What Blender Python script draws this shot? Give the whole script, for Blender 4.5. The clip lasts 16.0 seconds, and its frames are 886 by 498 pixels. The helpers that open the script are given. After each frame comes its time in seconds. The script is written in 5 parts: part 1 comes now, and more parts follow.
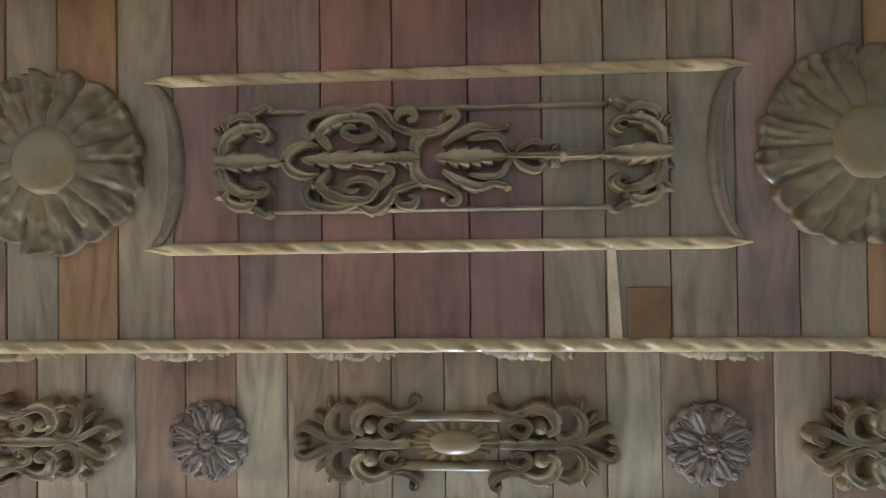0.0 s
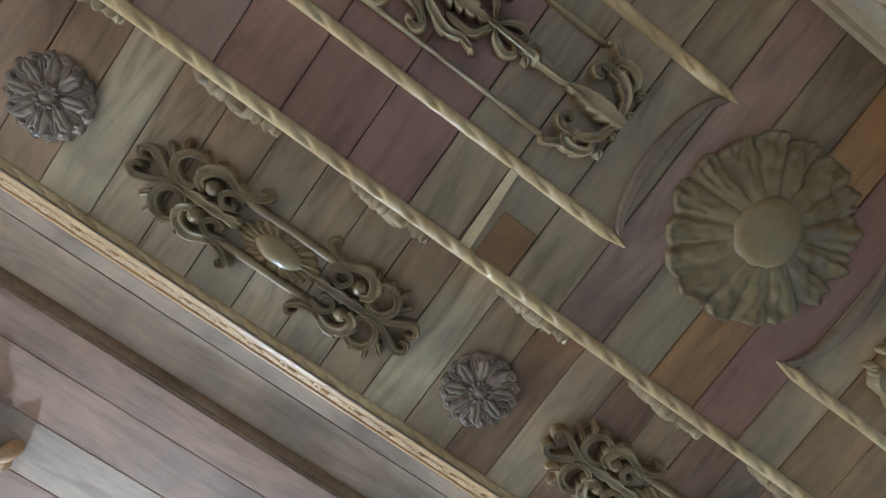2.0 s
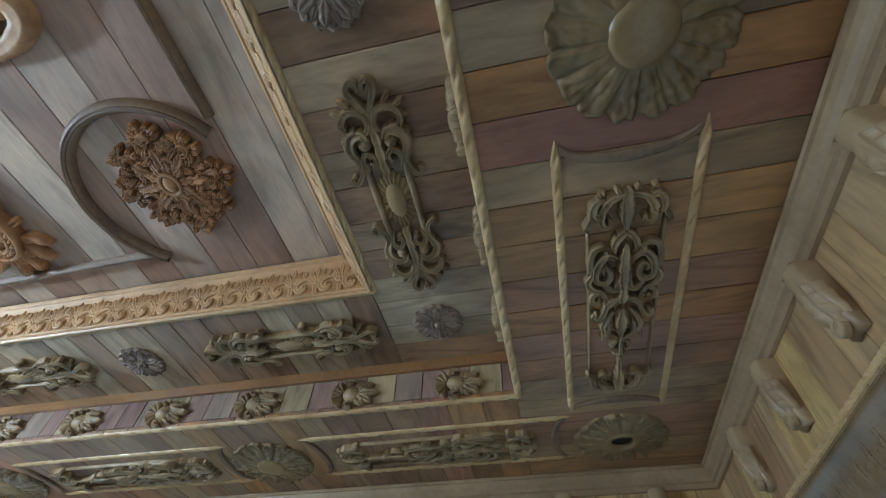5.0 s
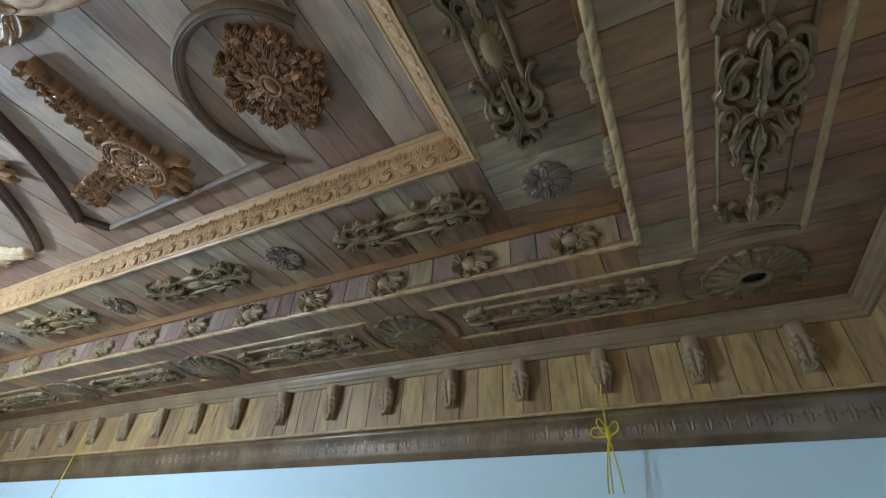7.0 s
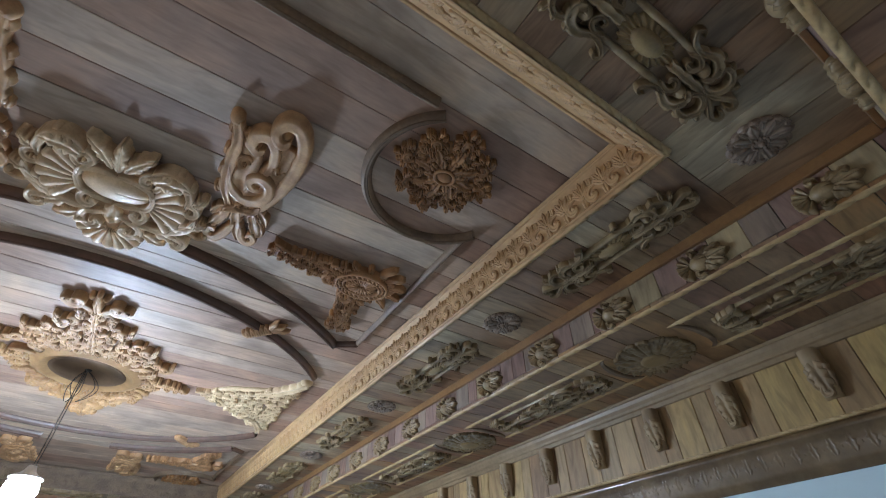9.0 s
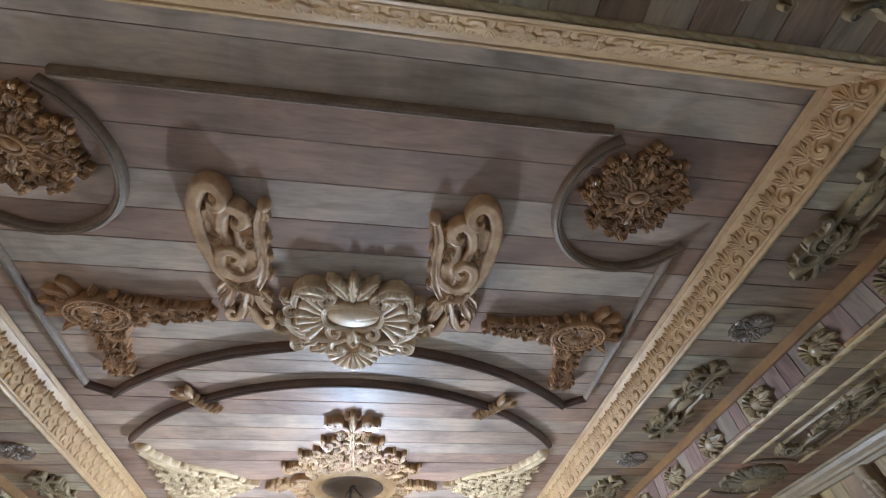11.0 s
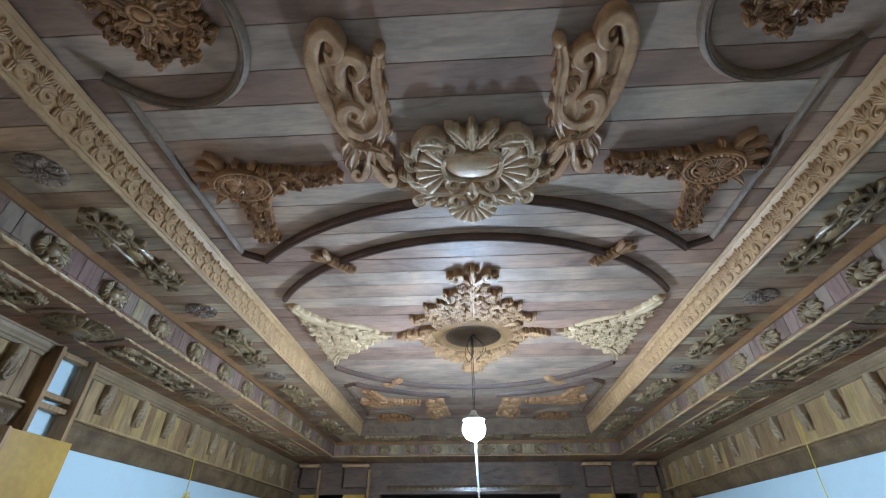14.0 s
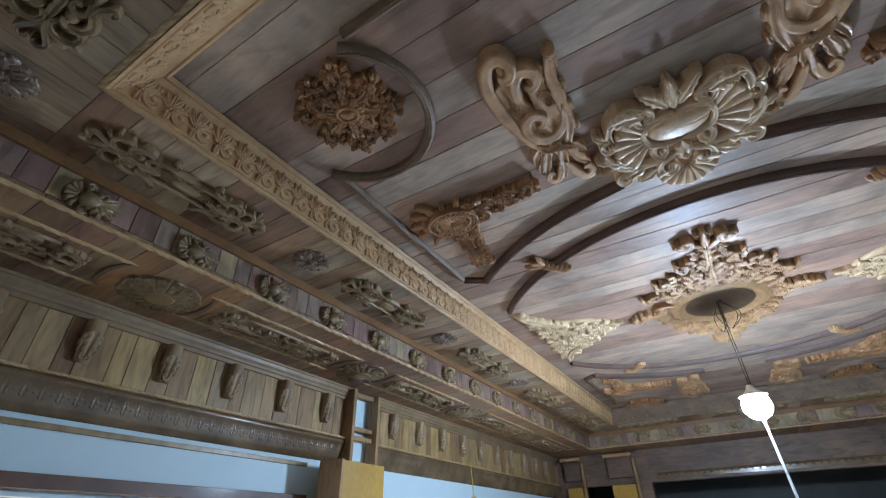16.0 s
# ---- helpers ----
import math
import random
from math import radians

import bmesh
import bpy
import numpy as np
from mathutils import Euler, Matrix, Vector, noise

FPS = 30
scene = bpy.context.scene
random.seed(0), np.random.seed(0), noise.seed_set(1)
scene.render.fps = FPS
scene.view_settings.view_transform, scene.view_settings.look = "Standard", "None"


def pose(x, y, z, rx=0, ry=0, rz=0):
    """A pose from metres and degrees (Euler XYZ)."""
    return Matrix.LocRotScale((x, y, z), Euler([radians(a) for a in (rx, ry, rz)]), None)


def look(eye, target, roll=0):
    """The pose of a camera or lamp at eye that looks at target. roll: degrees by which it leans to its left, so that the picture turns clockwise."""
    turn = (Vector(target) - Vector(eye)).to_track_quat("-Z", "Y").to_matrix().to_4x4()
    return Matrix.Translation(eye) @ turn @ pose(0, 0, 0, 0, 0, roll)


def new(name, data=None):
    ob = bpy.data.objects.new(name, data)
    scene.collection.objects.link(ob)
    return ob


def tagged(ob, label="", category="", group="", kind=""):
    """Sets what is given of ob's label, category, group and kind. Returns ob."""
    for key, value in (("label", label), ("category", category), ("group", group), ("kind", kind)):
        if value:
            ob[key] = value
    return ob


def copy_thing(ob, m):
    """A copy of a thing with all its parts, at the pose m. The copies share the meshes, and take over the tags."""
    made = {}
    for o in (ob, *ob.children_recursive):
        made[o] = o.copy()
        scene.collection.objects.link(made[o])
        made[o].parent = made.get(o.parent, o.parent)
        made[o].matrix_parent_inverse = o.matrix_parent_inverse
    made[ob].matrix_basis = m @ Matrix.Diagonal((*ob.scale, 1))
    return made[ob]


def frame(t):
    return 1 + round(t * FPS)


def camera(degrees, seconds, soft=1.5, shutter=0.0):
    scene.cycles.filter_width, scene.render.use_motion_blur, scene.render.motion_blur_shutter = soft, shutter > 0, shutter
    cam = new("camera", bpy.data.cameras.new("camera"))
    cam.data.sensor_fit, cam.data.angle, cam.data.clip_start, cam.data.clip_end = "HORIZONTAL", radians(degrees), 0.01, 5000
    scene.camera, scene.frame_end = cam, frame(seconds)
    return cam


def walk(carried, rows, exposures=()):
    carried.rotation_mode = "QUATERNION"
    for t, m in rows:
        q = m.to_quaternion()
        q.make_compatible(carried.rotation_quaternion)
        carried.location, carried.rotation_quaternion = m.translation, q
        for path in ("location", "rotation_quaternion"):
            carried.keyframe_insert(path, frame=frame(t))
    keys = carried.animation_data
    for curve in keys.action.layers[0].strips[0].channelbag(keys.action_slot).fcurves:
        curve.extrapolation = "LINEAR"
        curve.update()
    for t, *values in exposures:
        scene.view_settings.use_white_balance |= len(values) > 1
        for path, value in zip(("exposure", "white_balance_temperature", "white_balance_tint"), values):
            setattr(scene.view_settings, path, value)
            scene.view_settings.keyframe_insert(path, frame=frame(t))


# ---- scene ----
cam = camera(89.5, 16.0, soft=1.15)
PATH = [
    (0, (0.07, -0.136, 1.622), (-0.022, -0.154, 3.62), 100.3),
    (0.5, (0.071, -0.093, 1.612), (0.01, -0.043, 3.61), 50.5),
    (1, (0.141, -0.089, 1.6), (0.146, -0.015, 3.599), 1.9),
    (1.5, (0.223, -0.063, 1.608), (0.284, 0.044, 3.604), -13.1),
    (2, (0.331, 0.044, 1.643), (0.533, 0.228, 3.624), -11.8),
    (2.5, (0.503, 0.042, 1.608), (0.842, 0.336, 3.557), 4.9),
    (3, (0.568, 0.043, 1.58), (1.183, 0.342, 3.46), 2.7),
    (3.5, (0.609, 0.017, 1.569), (1.422, 0.303, 3.373), 2.3),
    (4, (0.671, 0.007, 1.549), (1.637, 0.301, 3.276), 3.1),
    (4.2, (0.688, -0.007, 1.545), (1.719, 0.292, 3.233), 3.0),
    (6.3, (0.822, 0.134, 1.333), (2.275, 0.622, 2.618), 4.0),
    (6.5, (0.834, 0.129, 1.328), (2.291, 0.699, 2.575), 4.6),
    (7, (0.81, 0.184, 1.326), (2.227, 0.94, 2.519), 3.6),
    (7.5, (0.789, 0.239, 1.324), (2.121, 1.194, 2.47), 3.3),
    (8, (0.764, 0.287, 1.331), (1.973, 1.409, 2.463), 3.2),
    (8.5, (0.716, 0.348, 1.327), (1.759, 1.576, 2.512), 1.3),
    (9, (0.64, 0.318, 1.392), (1.494, 1.571, 2.696), -0.7),
    (9.5, (0.53, 0.304, 1.441), (1.215, 1.544, 2.853), -2.6),
    (10, (0.489, 0.331, 1.445), (1.005, 1.569, 2.928), -4.3),
    (10.2, (0.47, 0.366, 1.431), (0.932, 1.603, 2.932), -4.8),
    (12.3, (-0.16, 0.514, 1.342), (-0.19, 1.917, 2.767), -0.6),
    (12.5, (-0.162, 0.533, 1.331), (-0.204, 1.972, 2.72), -0.4),
    (13, (-0.104, 0.574, 1.315), (-0.17, 2.101, 2.605), -0.2),
    (13.5, (-0.081, 0.615, 1.284), (-0.166, 2.218, 2.476), 0.1),
    (14, (-0.052, 0.653, 1.223), (-0.152, 2.305, 2.345), 0.1),
    (14.5, (-0.038, 0.66, 1.229), (-0.137, 2.357, 2.284), -0.7),
    (15, (-0.064, 0.657, 1.24), (-0.288, 2.348, 2.284), -1.1),
    (15.5, (-0.174, 0.598, 1.295), (-0.668, 2.219, 2.357), -1.5),
    (16, (-0.253, 0.526, 1.325), (-1.123, 1.955, 2.421), -1.4),
]
EXPOSURES = [(0.0, 1.73, 6750, 15), (2.0, 1.55, 6600, 11), (3.5, 1.38, 6550, 11), (6.5, 0.86, 6750, 9), (8.0, 0.55, 6800, 14), (9.0, 0.43, 6850, 16), (9.5, 0.50, 6850, 17), (10.2, 0.61, 6900, 17),
             (12.5, 0.47, 6600, 15), (14.0, 0.26, 6400, 11), (15.0, 0.25, 6450, 12), (16.0, 0.27, 6550, 15)]
walk(cam, [(t, look(eye, target, roll)) for t, eye, target, roll in PATH], EXPOSURES)

# ---------------------------------------------------------------- plan (metres)
ZO, ZM, ZI = 2.95, 3.25, 3.55          # outer ring, middle ring, inner field
GX, GA, GB = 2.38, 0.86, 10.45          # inner edge of the middle ring
RX, RA, RB = 3.09, 0.15, 11.15          # inner edge of the outer ring
WX, WA, WB = 4.26, -1.12, 12.05         # wall faces
ZF, ZC = 2.36, 2.10                    # foot of the frieze, foot of the cornice
YC = 6.03                              # centre line of the hall, across

# ---------------------------------------------------------------- world and light
world = bpy.data.worlds.new("world")
scene.world = world
world.use_nodes = True
wn = world.node_tree
sky = wn.nodes.new("ShaderNodeTexSky")
sky.sky_type, sky.sun_disc = "NISHITA", False
sky.sun_elevation, sky.sun_rotation = radians(40), radians(120)
wn.links.new(sky.outputs[0], wn.nodes["Background"].inputs[0])
wn.nodes["Background"].inputs[1].default_value = 0.12


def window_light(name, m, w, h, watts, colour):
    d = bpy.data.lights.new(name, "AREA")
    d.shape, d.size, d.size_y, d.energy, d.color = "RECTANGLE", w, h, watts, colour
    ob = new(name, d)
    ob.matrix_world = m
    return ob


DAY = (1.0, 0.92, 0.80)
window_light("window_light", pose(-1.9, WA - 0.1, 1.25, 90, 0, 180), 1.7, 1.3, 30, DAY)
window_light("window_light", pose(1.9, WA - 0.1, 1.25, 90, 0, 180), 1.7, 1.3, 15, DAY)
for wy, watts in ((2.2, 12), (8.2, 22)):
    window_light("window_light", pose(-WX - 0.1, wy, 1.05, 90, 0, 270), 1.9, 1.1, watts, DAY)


# ---------------------------------------------------------------- materials
def base_material(name, rough, metal=0.0):
    m = bpy.data.materials.new(name)
    m.use_nodes = True
    b = m.node_tree.nodes["Principled BSDF"]
    b.inputs["Roughness"].default_value, b.inputs["Metallic"].default_value = rough, metal
    return m, m.node_tree, b


def ramp_of(nt, stops, interp="LINEAR"):
    r = nt.nodes.new("ShaderNodeValToRGB")
    r.color_ramp.interpolation = interp
    e = r.color_ramp.elements
    while len(e) < len(stops):
        e.new(0.5)
    for k, (p, c) in enumerate(stops):
        e[k].position, e[k].color = p, (*c, 1)
    return r


def mixed(nt, kind, fac, a, b):
    n = nt.nodes.new("ShaderNodeMix")
    n.data_type, n.blend_type = "RGBA", kind
    for s, v in ((n.inputs[0], fac), (n.inputs[6], a), (n.inputs[7], b)):
        if hasattr(v, "links"):
            nt.links.new(v, s)
        else:
            s.default_value = v if not isinstance(v, tuple) else (*v, 1)
    return n.outputs[2]


def wood(name, palette, along, rough=0.45, single=False, stain=0.75, bump=0.2, coat=0.0, grain=0.72):
    """Sawn planks: a colour for each plank, grain along one axis, blotches, fine relief."""
    m, nt, b = base_material(name, rough)
    N, L = nt.nodes.new, nt.links.new
    tc = N("ShaderNodeTexCoord")
    rnd = N("ShaderNodeObjectInfo").outputs["Random"] if single else N("ShaderNodeNewGeometry").outputs["Random Per Island"]
    shift = N("ShaderNodeVectorMath")
    shift.operation = "MULTIPLY_ADD"
    shift.inputs[1].default_value = (17.0, 23.0, 11.0)
    L(rnd, shift.inputs[0])
    L(tc.outputs["Object"], shift.inputs[2])
    mp = N("ShaderNodeMapping")
    L(shift.outputs[0], mp.inputs[0])
    mp.inputs["Scale"].default_value = [0.8 if k == along else 4.6 for k in range(3)]
    g = N("ShaderNodeTexNoise")
    g.inputs["Scale"].default_value, g.inputs["Detail"].default_value, g.inputs["Distortion"].default_value = 1.9, 6, 2.2
    L(mp.outputs[0], g.inputs["Vector"])
    f = N("ShaderNodeTexNoise")
    f.inputs["Scale"].default_value, f.inputs["Detail"].default_value = 14, 4
    L(mp.outputs[0], f.inputs["Vector"])
    s = N("ShaderNodeTexNoise")
    s.inputs["Scale"].default_value, s.inputs["Detail"].default_value, s.inputs["Distortion"].default_value = 1.7, 5, 0.6
    L(shift.outputs[0], s.inputs["Vector"])
    n = len(palette)
    col = ramp_of(nt, [(k / n, c) for k, c in enumerate(palette)], "CONSTANT")
    L(rnd, col.inputs[0])
    gr = ramp_of(nt, [(0.30, (0.48, 0.43, 0.39)), (0.5, (0.95, 0.95, 0.95)), (0.72, (1.25, 1.2, 1.12))])
    L(g.outputs[0], gr.inputs[0])
    st = ramp_of(nt, [(0.30, (0.52, 0.49, 0.50)), (0.52, (1, 1, 1)), (0.74, (1.42, 1.32, 1.2))])
    L(s.outputs[0], st.inputs[0])
    fr = ramp_of(nt, [(0.35, (0.82, 0.8, 0.78)), (0.65, (1.1, 1.1, 1.1))])
    L(f.outputs[0], fr.inputs[0])
    c = mixed(nt, "MULTIPLY", grain, col.outputs[0], gr.outputs[0])
    c = mixed(nt, "MULTIPLY", stain, c, st.outputs[0])
    c = mixed(nt, "MULTIPLY", 0.4, c, fr.outputs[0])
    L(c, b.inputs["Base Color"])
    rr = N("ShaderNodeMapRange")
    rr.inputs["To Min"].default_value, rr.inputs["To Max"].default_value = rough - 0.1, rough + 0.16
    L(s.outputs[0], rr.inputs["Value"])
    L(rr.outputs[0], b.inputs["Roughness"])
    bp = N("ShaderNodeBump")
    bp.inputs["Strength"].default_value, bp.inputs["Distance"].default_value = bump, 0.004
    L(g.outputs[0], bp.inputs["Height"])
    L(bp.outputs[0], b.inputs["Normal"])
    b.inputs["Coat Weight"].default_value, b.inputs["Coat Roughness"].default_value = coat, 0.42
    return m


def carved(name, light, dark, rough=0.42, scale=9.0, coat=0.15, metal=0.0, fine=0.35):
    """Carved and varnished wood: two tones in blotches, chisel marks."""
    m, nt, b = base_material(name, rough, metal)
    N, L = nt.nodes.new, nt.links.new
    tc = N("ShaderNodeTexCoord")
    add = N("ShaderNodeVectorMath")
    add.operation = "MULTIPLY_ADD"
    add.inputs[1].default_value = (9.0, 13.0, 7.0)
    L(N("ShaderNodeObjectInfo").outputs["Random"], add.inputs[0])
    L(tc.outputs["Object"], add.inputs[2])
    s = N("ShaderNodeTexNoise")
    s.inputs["Scale"].default_value, s.inputs["Detail"].default_value = scale, 6
    L(add.outputs[0], s.inputs["Vector"])
    f = N("ShaderNodeTexNoise")
    f.inputs["Scale"].default_value, f.inputs["Detail"].default_value = scale * 9, 3
    L(add.outputs[0], f.inputs["Vector"])
    r = ramp_of(nt, [(0.3, dark), (0.68, light)])
    L(s.outputs[0], r.inputs[0])
    fr = ramp_of(nt, [(0.3, (0.7, 0.68, 0.66)), (0.62, (1.08, 1.08, 1.08))])
    L(f.outputs[0], fr.inputs[0])
    L(mixed(nt, "MULTIPLY", fine, r.outputs[0], fr.outputs[0]), b.inputs["Base Color"])
    bp = N("ShaderNodeBump")
    bp.inputs["Strength"].default_value, bp.inputs["Distance"].default_value = 0.16, 0.003
    L(f.outputs[0], bp.inputs["Height"])
    L(bp.outputs[0], b.inputs["Normal"])
    b.inputs["Coat Weight"].default_value, b.inputs["Coat Roughness"].default_value = coat, 0.15
    return m


OUTER = [(0.312, 0.165, 0.102), (0.334, 0.201, 0.119), (0.334, 0.161, 0.099), (0.349, 0.225, 0.128), (0.319, 0.172, 0.112), (0.377, 0.25, 0.144), (0.269, 0.154, 0.089),
         (0.37, 0.186, 0.083), (0.341, 0.179, 0.119), (0.327, 0.215, 0.128), (0.298, 0.161, 0.096), (0.392, 0.215, 0.096), (0.363, 0.179, 0.115)]
MIDDLE = [(0.33, 0.23, 0.145), (0.44, 0.33, 0.21), (0.29, 0.17, 0.105), (0.40, 0.30, 0.20), (0.27, 0.15, 0.085), (0.47, 0.36, 0.235), (0.36, 0.22, 0.13), (0.40, 0.28, 0.18)]
INNER = [(0.408, 0.273, 0.201), (0.347, 0.21, 0.151), (0.449, 0.326, 0.252), (0.367, 0.226, 0.166), (0.428, 0.304, 0.232), (0.377, 0.236, 0.176), (0.469, 0.357, 0.277)]
FRIEZE = [(0.426, 0.27, 0.128), (0.333, 0.201, 0.101), (0.497, 0.326, 0.14), (0.367, 0.229, 0.115), (0.449, 0.298, 0.15), (0.316, 0.184, 0.096), (0.521, 0.354, 0.15), (0.397, 0.265, 0.14)]
M_OUT_Y = wood("planks_outer_lengthwise", OUTER, 1)
M_OUT_X = wood("planks_outer_crosswise", OUTER, 0)
M_GREYTAN = wood("grey_tan_board", [(0.335, 0.235, 0.150), (0.36, 0.25, 0.155), (0.31, 0.215, 0.14)], 1)
M_RED = wood("rosewood_board", [(0.31, 0.148, 0.105), (0.335, 0.155, 0.105), (0.29, 0.145, 0.11)], 1, grain=0.5)
M_RUST = wood("rust_board", [(0.38, 0.185, 0.075), (0.36, 0.165, 0.065)], 1)
M_MAUVE = wood("mauve_board", [(0.31, 0.185, 0.135), (0.30, 0.175, 0.125)], 1)
M_MID_Y = wood("planks_middle_lengthwise", MIDDLE, 1)
M_MID_X = wood("planks_middle_crosswise", MIDDLE, 0)
M_IN = wood("planks_inner", INNER, 0, rough=0.58, stain=0.8, grain=0.45, bump=0.1, coat=0.06)
M_RISER = wood("planks_riser", [(0.29, 0.17, 0.14), (0.33, 0.21, 0.17), (0.25, 0.15, 0.115), (0.42, 0.32, 0.19), (0.30, 0.22, 0.17)], 2, single=True)
M_FRIEZE = wood("planks_frieze", FRIEZE, 2, single=True, stain=0.4)
M_BEAM = wood("dark_beam_wood", [(0.15, 0.095, 0.07), (0.19, 0.12, 0.085)], 0, rough=0.5)
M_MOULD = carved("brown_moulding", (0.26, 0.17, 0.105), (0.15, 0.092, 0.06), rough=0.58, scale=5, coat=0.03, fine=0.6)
M_HEAD = carved("ochre_brown_moulding", (0.36, 0.245, 0.14), (0.23, 0.15, 0.085), rough=0.42, scale=3)
M_ORANGE = carved("orange_brown_rail", (0.31, 0.155, 0.062), (0.21, 0.10, 0.045), rough=0.35, scale=4)
M_ROPE = carved("tan_rope_moulding", (0.62, 0.43, 0.22), (0.44, 0.27, 0.12), rough=0.38, scale=6)
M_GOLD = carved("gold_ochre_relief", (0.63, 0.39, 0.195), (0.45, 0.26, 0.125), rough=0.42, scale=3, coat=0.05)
M_ARC = carved("dark_arc_moulding", (0.15, 0.072, 0.046), (0.075, 0.038, 0.026), rough=0.48, scale=4, coat=0.1)
M_OLIVE = carved("olive_brown_carving", (0.40, 0.275, 0.145), (0.18, 0.115, 0.055), rough=0.40, coat=0.32)
M_BOSS = carved("honey_boss", (0.34, 0.225, 0.10), (0.23, 0.14, 0.06), rough=0.34, coat=0.25)
M_DISC = carved("honey_disc", (0.28, 0.18, 0.075), (0.19, 0.115, 0.047), rough=0.36, scale=5, coat=0.25)
M_GREYBROWN = carved("grey_brown_flower", (0.31, 0.215, 0.155), (0.14, 0.09, 0.062), rough=0.34, coat=0.4)
M_BIGROS = carved("olive_rosette", (0.235, 0.152, 0.067), (0.145, 0.088, 0.037), rough=0.38, scale=4, coat=0.25)
M_AMBER = carved("amber_varnished_carving", (0.50, 0.24, 0.09), (0.20, 0.085, 0.033), rough=0.28, coat=0.5)
M_TAN = carved("tan_carving", (0.68, 0.40, 0.205), (0.38, 0.195, 0.092), rough=0.48, coat=0.06)
M_AMBERTAN = carved("amber_tan_carving", (0.60, 0.315, 0.145), (0.31, 0.145, 0.062), rough=0.4, coat=0.2)
M_PALE = carved("pale_carving", (0.80, 0.57, 0.36), (0.56, 0.365, 0.21), rough=0.45, coat=0.08)
M_CREAM = carved("cream_carving", (0.74, 0.54, 0.33), (0.50, 0.33, 0.18), rough=0.42, coat=0.05)
M_ROSE = carved("rose_carving", (0.56, 0.33, 0.155), (0.32, 0.165, 0.075), rough=0.42, coat=0.08)
M_DISH = carved("rose_dish", (0.50, 0.29, 0.125), (0.33, 0.175, 0.075), rough=0.62, scale=3, coat=0.0)
M_CORNICE = carved("dark_cornice", (0.25, 0.162, 0.088), (0.12, 0.074, 0.042), rough=0.25, scale=4, coat=0.5)
M_YELLOW = carved("yellow_plywood", (0.58, 0.33, 0.055), (0.47, 0.25, 0.035), rough=0.45, scale=2)
M_STUD = wood("rough_stud", [(0.42, 0.25, 0.12), (0.34, 0.19, 0.09)], 2, rough=0.5)
M_CORD = carved("yellow_cord", (0.75, 0.56, 0.03), (0.62, 0.44, 0.02), rough=0.5, scale=40, coat=0.0)
M_WHITE = carved("white_cord", (0.8, 0.8, 0.78), (0.7, 0.7, 0.7), rough=0.5, scale=40, coat=0.0)
M_BLACK = carved("black_wire", (0.03, 0.03, 0.03), (0.02, 0.02, 0.02), rough=0.4, scale=40, coat=0.0)
M_WALL = carved("light_blue_plaster", (0.66, 0.82, 0.89), (0.64, 0.80, 0.87), rough=0.7, scale=0.8, coat=0.0, fine=0.06)
M_DARK = carved("dark_grey_backing", (0.06, 0.065, 0.06), (0.04, 0.045, 0.042), rough=0.5, scale=2, coat=0.0)
M_FLOOR = carved("dusty_concrete", (0.34, 0.32, 0.29), (0.24, 0.22, 0.20), rough=0.8, scale=2, coat=0.0)
M_GLASS, _nt, _b = base_material("window_glass", 0.05)
_b.inputs["Transmission Weight"].default_value = 1.0
M_BULB, _nt, _b = base_material("glowing_bulb", 0.3)
_b.inputs["Emission Color"].default_value = (0.53, 0.752, 1.0, 1)
_b.inputs["Emission Strength"].default_value = 740.0


# ---------------------------------------------------------------- mesh helpers
def mesh_of(name, verts, faces, material, smooth=True):
    me = bpy.data.meshes.new(name)
    me.from_pydata([tuple(v) for v in verts], [], faces)
    me.materials.append(material)
    if smooth:
        me.shade_smooth()
    me.update()
    return me


def boxes(name, material, blocks, parent=None, label="", kind=""):
    """Bevel-edged blocks x0 x1 y0 y1 z0 z1 in one mesh."""
    verts, faces = [], []
    for x0, x1, y0, y1, z0, z1 in blocks:
        add_block(verts, faces, x0, x1, y0, y1, z0, z1)
    ob = new(name, mesh_of(name, verts, faces, material, False))
    if parent:
        ob.parent = parent
    return tagged(ob, label=label, kind=kind)


def add_block(verts, faces, x0, x1, y0, y1, z0, z1, c=0.003):
    """A block with its edges taken off."""
    c = min(c, (x1 - x0) / 4, (y1 - y0) / 4, (z1 - z0) / 4)
    o = len(verts)
    X, Y, Z = (x0, x1), (y0, y1), (z0, z1)
    s = (1, -1)
    idx = {}
    for i in (0, 1):
        for j in (0, 1):
            for k in (0, 1):
                p = (X[i], Y[j], Z[k])
                for a in range(3):
                    q = [p[0] + s[i] * c, p[1] + s[j] * c, p[2] + s[k] * c]
                    q[a] = p[a]
                    idx[i, j, k, a] = len(verts)
                    verts.append(q)
    F = lambda *t: faces.append([idx[q] for q in t])
    for a in range(3):
        b, d = (a + 1) % 3, (a + 2) % 3
        for e in (0, 1):
            def key(u, v):
                q = [0, 0, 0]
                q[a], q[b], q[d] = e, u, v
                return (*q, a)
            ring = [key(0, 0), key(1, 0), key(1, 1), key(0, 1)]
            F(*(ring if e else ring[::-1]))
        for u in (0, 1):
            for v in (0, 1):
                def key2(e, which):
                    q = [0, 0, 0]
                    q[a], q[b], q[d] = e, u, v
                    return (*q, which)
                r = [key2(0, b), key2(1, b), key2(1, d), key2(0, d)]
                F(*(r if (u == v) else r[::-1]))
    for i in (0, 1):
        for j in (0, 1):
            for k in (0, 1):
                r = [(i, j, k, 0), (i, j, k, 1), (i, j, k, 2)]
                F(*(r if (i + j + k) % 2 else r[::-1]))


